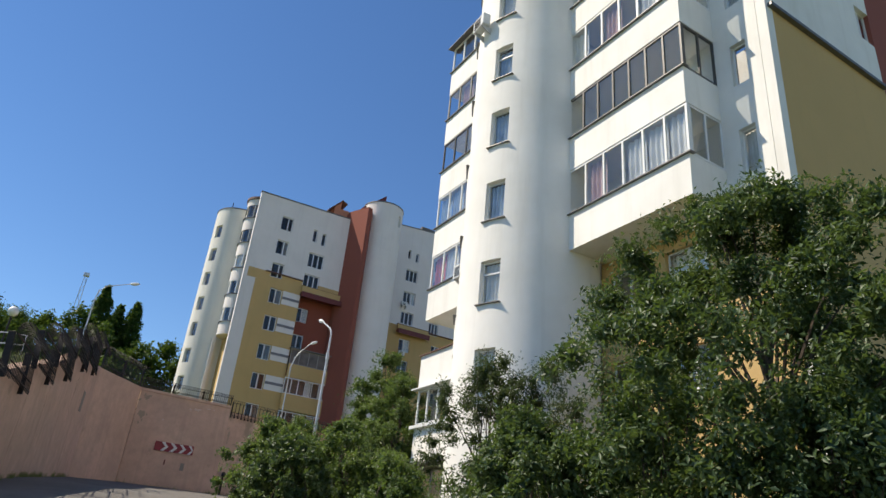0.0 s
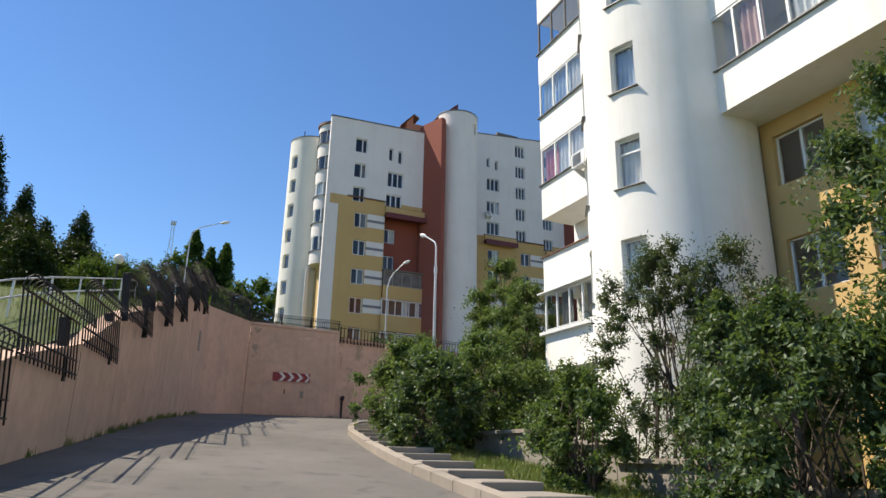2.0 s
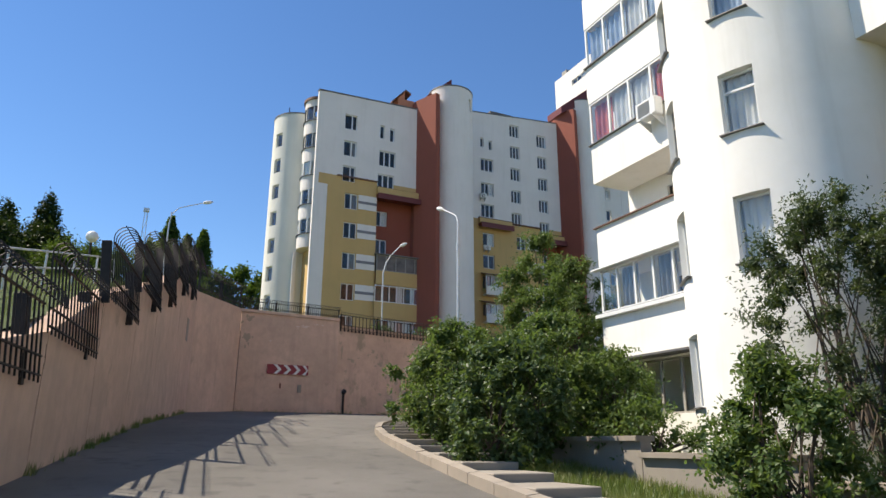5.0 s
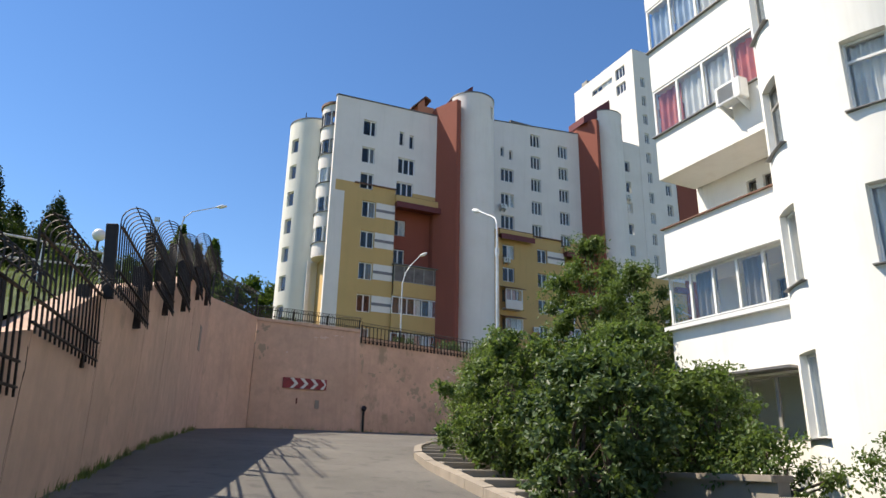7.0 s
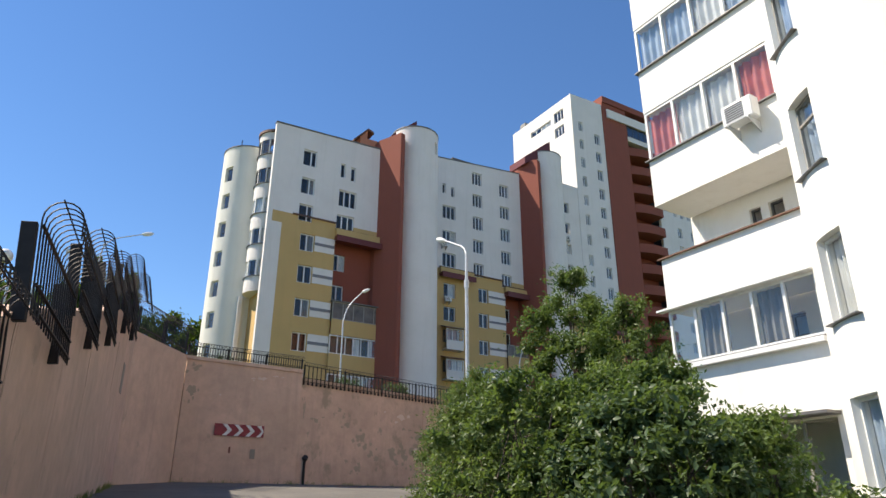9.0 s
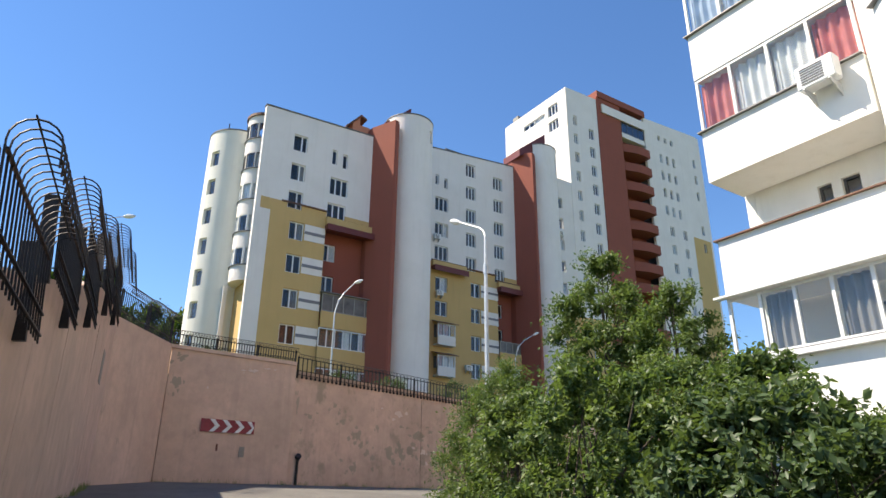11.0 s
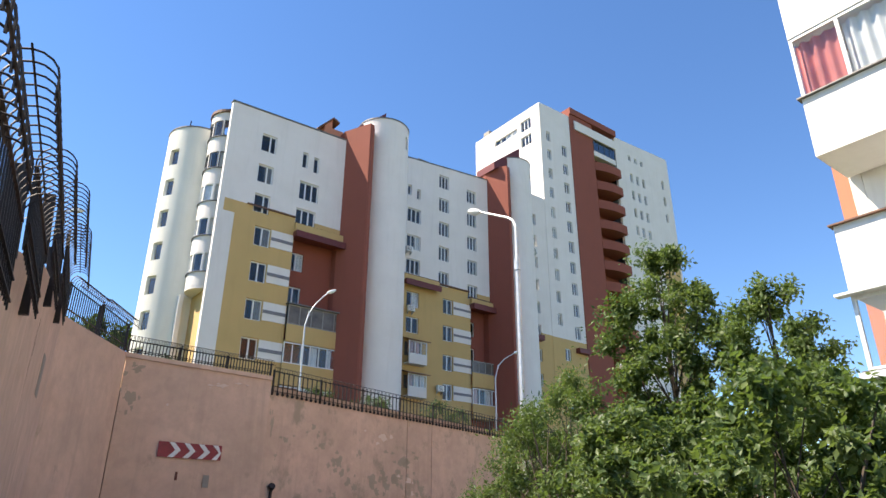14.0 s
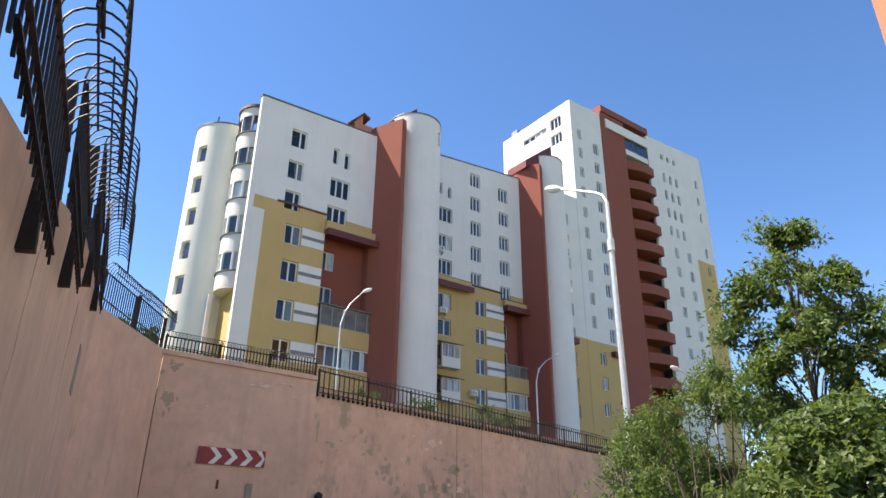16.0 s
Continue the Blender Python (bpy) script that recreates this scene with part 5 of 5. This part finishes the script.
                add_tube(bm, [b0, m_, t], [trunk, trunk * 0.6, 0.008], 5)
                part("stem", bm, BARK, ob)
        bm = bmesh.new()
        for s in range(min(34, len(cs))):
            t = Vector(cs[order[-1 - s]]) + Vector((x, y, z0))
            h0 = max(0.12, min(0.85, (t.z - z0) / H * rng.uniform(0.45, 0.75)))
            b0 = Vector((x, y, z0 + H * h0)) if single else Vector((x + rng.normal() * rx * 0.25, y + rng.normal() * ry * 0.25, z0 + H * h0 * 0.5))
            add_tube(bm, [b0, b0.lerp(t, 0.55) + Vector((0, 0, 0.12 * H * 0.2)), t], [trunk * 0.35, trunk * 0.2, 0.005], 4)
        tagged(part("limb_work", bm, BARK, ob), kind="stuff")
    return ob


lil = "dense green lilac shrub growing beside the steps"
plant("shrub", 6.55, 19.2, 1.2, 1.7, 4.35, 1, LEAF_BUSH, 0.125, 19000, lil, 6, 0.02, 95, 0.17)
plant("shrub", 7.1, 22.3, 1.3, 1.6, 5.3, 2, LEAF_LIGHT, 0.108, 20000, lil, 6, 0.02, 90, 0.18)
plant("shrub", 8.3, 25.4, 1.3, 1.5, 5.4, 3, LEAF_LIGHT, 0.1, 17000, lil, 6, 0.02, 80, 0.18)
plant("shrub", 8.7, 20.6, 1.45, 1.6, 5.35, 4, LEAF_LIGHT, 0.105, 25000, lil, 6, 0.05, 95, 0.19)
plant("shrub", 10.2, 23.4, 1.5, 1.7, 5.8, 5, LEAF_LIGHT, 0.09, 24000, "tall light green shrub with pale dry twigs", 9, 0.05, 80, 0.2)
plant("shrub", 9.7, 27.6, 1.4, 1.5, 6.4, 6, LEAF_LIGHT, 0.095, 17000, "feathery green shrub around the lamp post", 6, 0.03, 85, 0.21, slim=0.32)
plant("shrub", 10.7, 30.0, 1.4, 1.3, 6.1, 28, LEAF_LIGHT, 0.095, 12000, "feathery green shrub beyond the lamp post", 6, 0.03, 75, 0.21, slim=0.36)
plant("shrub", 9.1, 17.8, 0.9, 0.9, 3.1, 7, LEAF_LIGHT, 0.1, 4200, "low half-bare shrub beside the low wall", 8, 0.05, 45, 0.17)
plant("shrub", 10.9, 20.9, 1.1, 1.2, 4.5, 8, LEAF_LIGHT, 0.115, 13000, "leafy shrub in front of the lower balcony window", 6, 0.1, 75, 0.18)
plant("shrub", 9.5, 19.3, 0.85, 0.85, 4.4, 27, LEAF_LIGHT, 0.095, 6500, lil, 6, 0.04, 70, 0.17)
plant("shrub", 9.6, 15.6, 0.95, 0.9, 3.6, 9, LEAF_LIGHT, 0.08, 3400, "thin half-bare shrub with yellowing leaves", 9, 0.1, 45, 0.16, trunk=0.016)
plant("shrub", 6.6, 12.85, 0.72, 0.9, 3.35, 10, LEAF_LIGHT, 0.088, 13000, "round green shrub on the grass strip", 6, 0.02, 80, 0.14)
plant("shrub", 9.7, 13.8, 1.5, 1.35, 6.4, 12, LEAF_DARK, 0.082, 26000, "tall dusky narrow-leaved shrub before the round tower", 5, 0.12, 80, 0.19, "round", trunk=0.05, slim=0.42, sag=0.1)
plant("shrub", 10.8, 13.0, 1.1, 1.1, 6.4, 22, LEAF_DARK, 0.082, 15000, "tall dusky narrow-leaved shrub before the round tower", 4, 0.12, 60, 0.19, "round", trunk=0.04, slim=0.42, sag=0.1)
plant("shrub", 6.9, 8.7, 1.3, 1.3, 3.8, 13, LEAF_BUSH, 0.095, 25000, "dense green shrub near the path", 6, 0.02, 120, 0.17)
plant("shrub", 8.2, 10.8, 1.05, 1.0, 4.4, 14, LEAF_BUSH, 0.09, 16000, "fresh green shrub against the low wall", 6, 0.03, 90, 0.18)
plant("leafy_tree", 10.4, 6.7, 2.9, 3.2, 8.5, 15, LEAF_BUSH, 0.115, 105000, "broad dense green tree with drooping leaves", 1, 0.2, 250, 0.3, "round", trunk=0.12, slim=0.42, group="trees by the steps", sag=0.75)
plant("shrub", 9.0, 5.0, 1.3, 1.0, 4.3, 24, LEAF_BUSH, 0.1, 16000, "dark green shrub under the broad tree", 5, 0.03, 90, 0.19)
plant("shrub", 11.3, 5.6, 1.2, 1.0, 5.2, 25, LEAF_BUSH, 0.1, 14000, "dark green shrub under the broad tree", 5, 0.05, 80, 0.2)
plant("shrub", 8.0, 7.2, 1.2, 1.1, 4.7, 23, LEAF_LIGHT, 0.09, 15000, "light green shrub under the broad tree", 5, 0.05, 90, 0.19, slim=0.35)
plant("leafy_tree", 13.55, 27.85, 1.3, 1.3, 10.2, 16, LEAF_LIGHT, 0.125, 26000, "young broad-leaved tree with large pale leaves", 1, 0.4, 75, 0.24, "round", trunk=0.07, group="trees by the steps", slim=0.48, sag=0.6)
plant("leafy_tree", 13.0, 25.1, 1.25, 1.2, 8.4, 17, LEAF_LIGHT, 0.115, 25000, "young broad-leaved tree beside the balconies", 1, 0.25, 75, 0.24, "round", trunk=0.07, group="trees by the steps", slim=0.48, sag=0.6)
plant("shrub", 12.0, 26.4, 1.3, 1.3, 5.9, 18, LEAF_LIGHT, 0.125, 10000, lil, 5, 0.05, 65, 0.2)
plant("shrub", 12.8, 30.4, 1.4, 1.1, 5.7, 19, LEAF_BUSH, 0.11, 10000, lil, 5, 0.05, 65, 0.21)

# park and far trees
for k, (x, y, rx, top, shp, mat_, n, lf) in enumerate([
    (-13.2, 75, 2.8, 26.8, "spire", LEAF_FIR, 20000, 0.4), (-8.0, 75, 3.2, 25.0, "spire", LEAF_FIR, 18000, 0.4), (-10.6, 72, 2.4, 22.8, "spire", LEAF_FIR, 15000, 0.4),
    (-11.8, 68, 3.4, 20.5, "round", LEAF_FIR, 16000, 0.35), (-7.2, 67, 2.6, 18.6, "round", LEAF_FIR, 14000, 0.35), (-15.5, 66, 3.4, 21.0, "round", LEAF_FIR, 14000, 0.35), (-3.6, 70, 2.0, 18.2, "round", LEAF_FAR, 12000, 0.35),
    (-16.0, 73, 3.2, 30.6, "spire", LEAF_FIR, 20000, 0.42), (-6.2, 76, 1.7, 21.4, "spire", LEAF_FIR, 10000, 0.4), (-4.3, 76, 1.2, 20.7, "spire", LEAF_FIR, 8000, 0.38), (-20, 66, 3, 25, "spire", LEAF_FIR, 12000, 0.45), (-9.5, 58, 2.2, 16.6, "round", LEAF_FIR, 12000, 0.3), (-5.0, 60, 2.0, 15.6, "round", LEAF_FAR, 12000, 0.3)]):
    plant("park_tree", x, y, rx, rx, top, 40 + k, mat_, lf * 0.85, int(n * 1.6), "dark green pointed conifer in the park" if mat_ is LEAF_FIR else "green park tree behind the fence", 1, 0.03, 260, 0.62, shp, upper(y), 0.4, 0.2, "park trees", True)
for k, (x, y, rx, top, shp, n, lf) in enumerate([
    (4.6, 120, 1.9, 38.5, "column", 10000, 0.5), (7.5, 122, 1.6, 36.4, "column", 8000, 0.5), (9.9, 121, 1.75, 37.2, "column", 9000, 0.5), (2.0, 112, 3.6, 31, "round", 9000, 0.5), (-2.2, 110, 3.6, 28.5, "round", 9000, 0.5), (5.4, 108, 3.0, 28, "round", 8000, 0.5), (-7, 118, 3.4, 28, "round", 4000, 0.7),
    (12.0, 112, 3.6, 27.5, "round", 4000, 0.6), (16.0, 115, 3.8, 29.5, "round", 4000, 0.6), (8.0, 105, 3.4, 23.5, "round", 4000, 0.6), (0, 96, 3.5, 21, "round", 4000, 0.5), (19, 112, 3.4, 28.0, "round", 3500, 0.6)]):
    plant("far_tree", x, y, rx, rx, top, 60 + k, LEAF_FAR, lf, n, "tall columnar poplar far behind the park" if shp == "column" else "far green tree on the hill", 1, 0.03, 90, 0.8, shp, upper(y), 0.6, 0.25, "far trees", True)
for k, (x, y, rx, top) in enumerate([(17.2, 47.2, 0.9, 9.75), (14.0, 46.6, 0.7, 9.6), (22.8, 49.0, 1.1, 10.4), (24.6, 49.4, 0.9, 10.1), (7.0, 45.6, 0.5, 9.6)]):
    plant("hedge_shrub", x, y, rx, 0.6, top, 80 + k, LEAF_BUSH, 0.12, 1600, "clipped green shrub behind the wall railing", 4, 0.02, 26, 0.2, base=8.85, trunk=0.02, group="terrace shrubs")

# grass on the strip, weeds at the wall's foot
def tufts(name, spots, height, seed, label):
    rng = np.random.default_rng(seed)
    c = np.array(spots)
    n = len(c)
    a = rng.uniform(0, 2 * np.pi, n)
    h = height * rng.uniform(0.4, 1.2, n)
    lean = np.stack([np.cos(a), np.sin(a), np.zeros(n)], 1) * (h * rng.uniform(0.1, 0.7, n))[:, None]
    side = np.stack([-np.sin(a), np.cos(a), np.zeros(n)], 1) * 0.008
    tip = c + lean + np.stack([0 * h, 0 * h, h], 1)
    vs = np.stack([c - side, c + side, tip], 1).reshape(-1, 3)
    me = bpy.data.meshes.new(name)
    tris = np.arange(n * 3, dtype=np.int32)
    me.vertices.add(n * 3)
    me.vertices.foreach_set("co", vs.astype(np.float32).ravel())
    me.loops.add(n * 3)
    me.loops.foreach_set("vertex_index", tris)
    me.polygons.add(n)
    me.polygons.foreach_set("loop_start", np.arange(0, n * 3, 3, dtype=np.int32))
    me.update(calc_edges=True)
    me.materials.append(GRASS)
    tagged(link(name, me), label, "grass", "", "stuff")


gr = random.Random(21)
spots = []
for _ in range(34000):
    y = gr.uniform(4, 19)
    x = kerb_x(y) + 1.38 + gr.random() ** 1.5 * 2.8
    spots.append((x, y, slope(y) - 0.03))
tufts("grass", spots, 0.2, 3, "dry green grass on the strip between steps and shrubs")
spots = []
for _ in range(75):
    y = gr.uniform(8, 39)
    for _ in range(gr.randint(5, 26)):
        yy = y + gr.gauss(0, 0.12)
        spots.append((wall_x(yy) + abs(gr.gauss(0.03, 0.06)), yy, slope(yy)))
for _ in range(60):
    x = gr.uniform(5.2, 20)
    for _ in range(gr.randint(4, 16)):
        xx = x + gr.gauss(0, 0.1)
        spots.append((xx, 43.9 + max(0, xx - 10.6) * 0.247 - abs(gr.gauss(0.03, 0.05)), slope(43.9)))
tufts("weeds", spots, 0.2, 5, "scattered weeds along the foot of the walls")
spots = [(wall_x(y) - gr.uniform(0.4, 9), y, upper(y) - 0.02) for y in (gr.uniform(12, 42) for _ in range(16000))]
tufts("park_grass", spots, 0.3, 6, "green grass on the park bank")
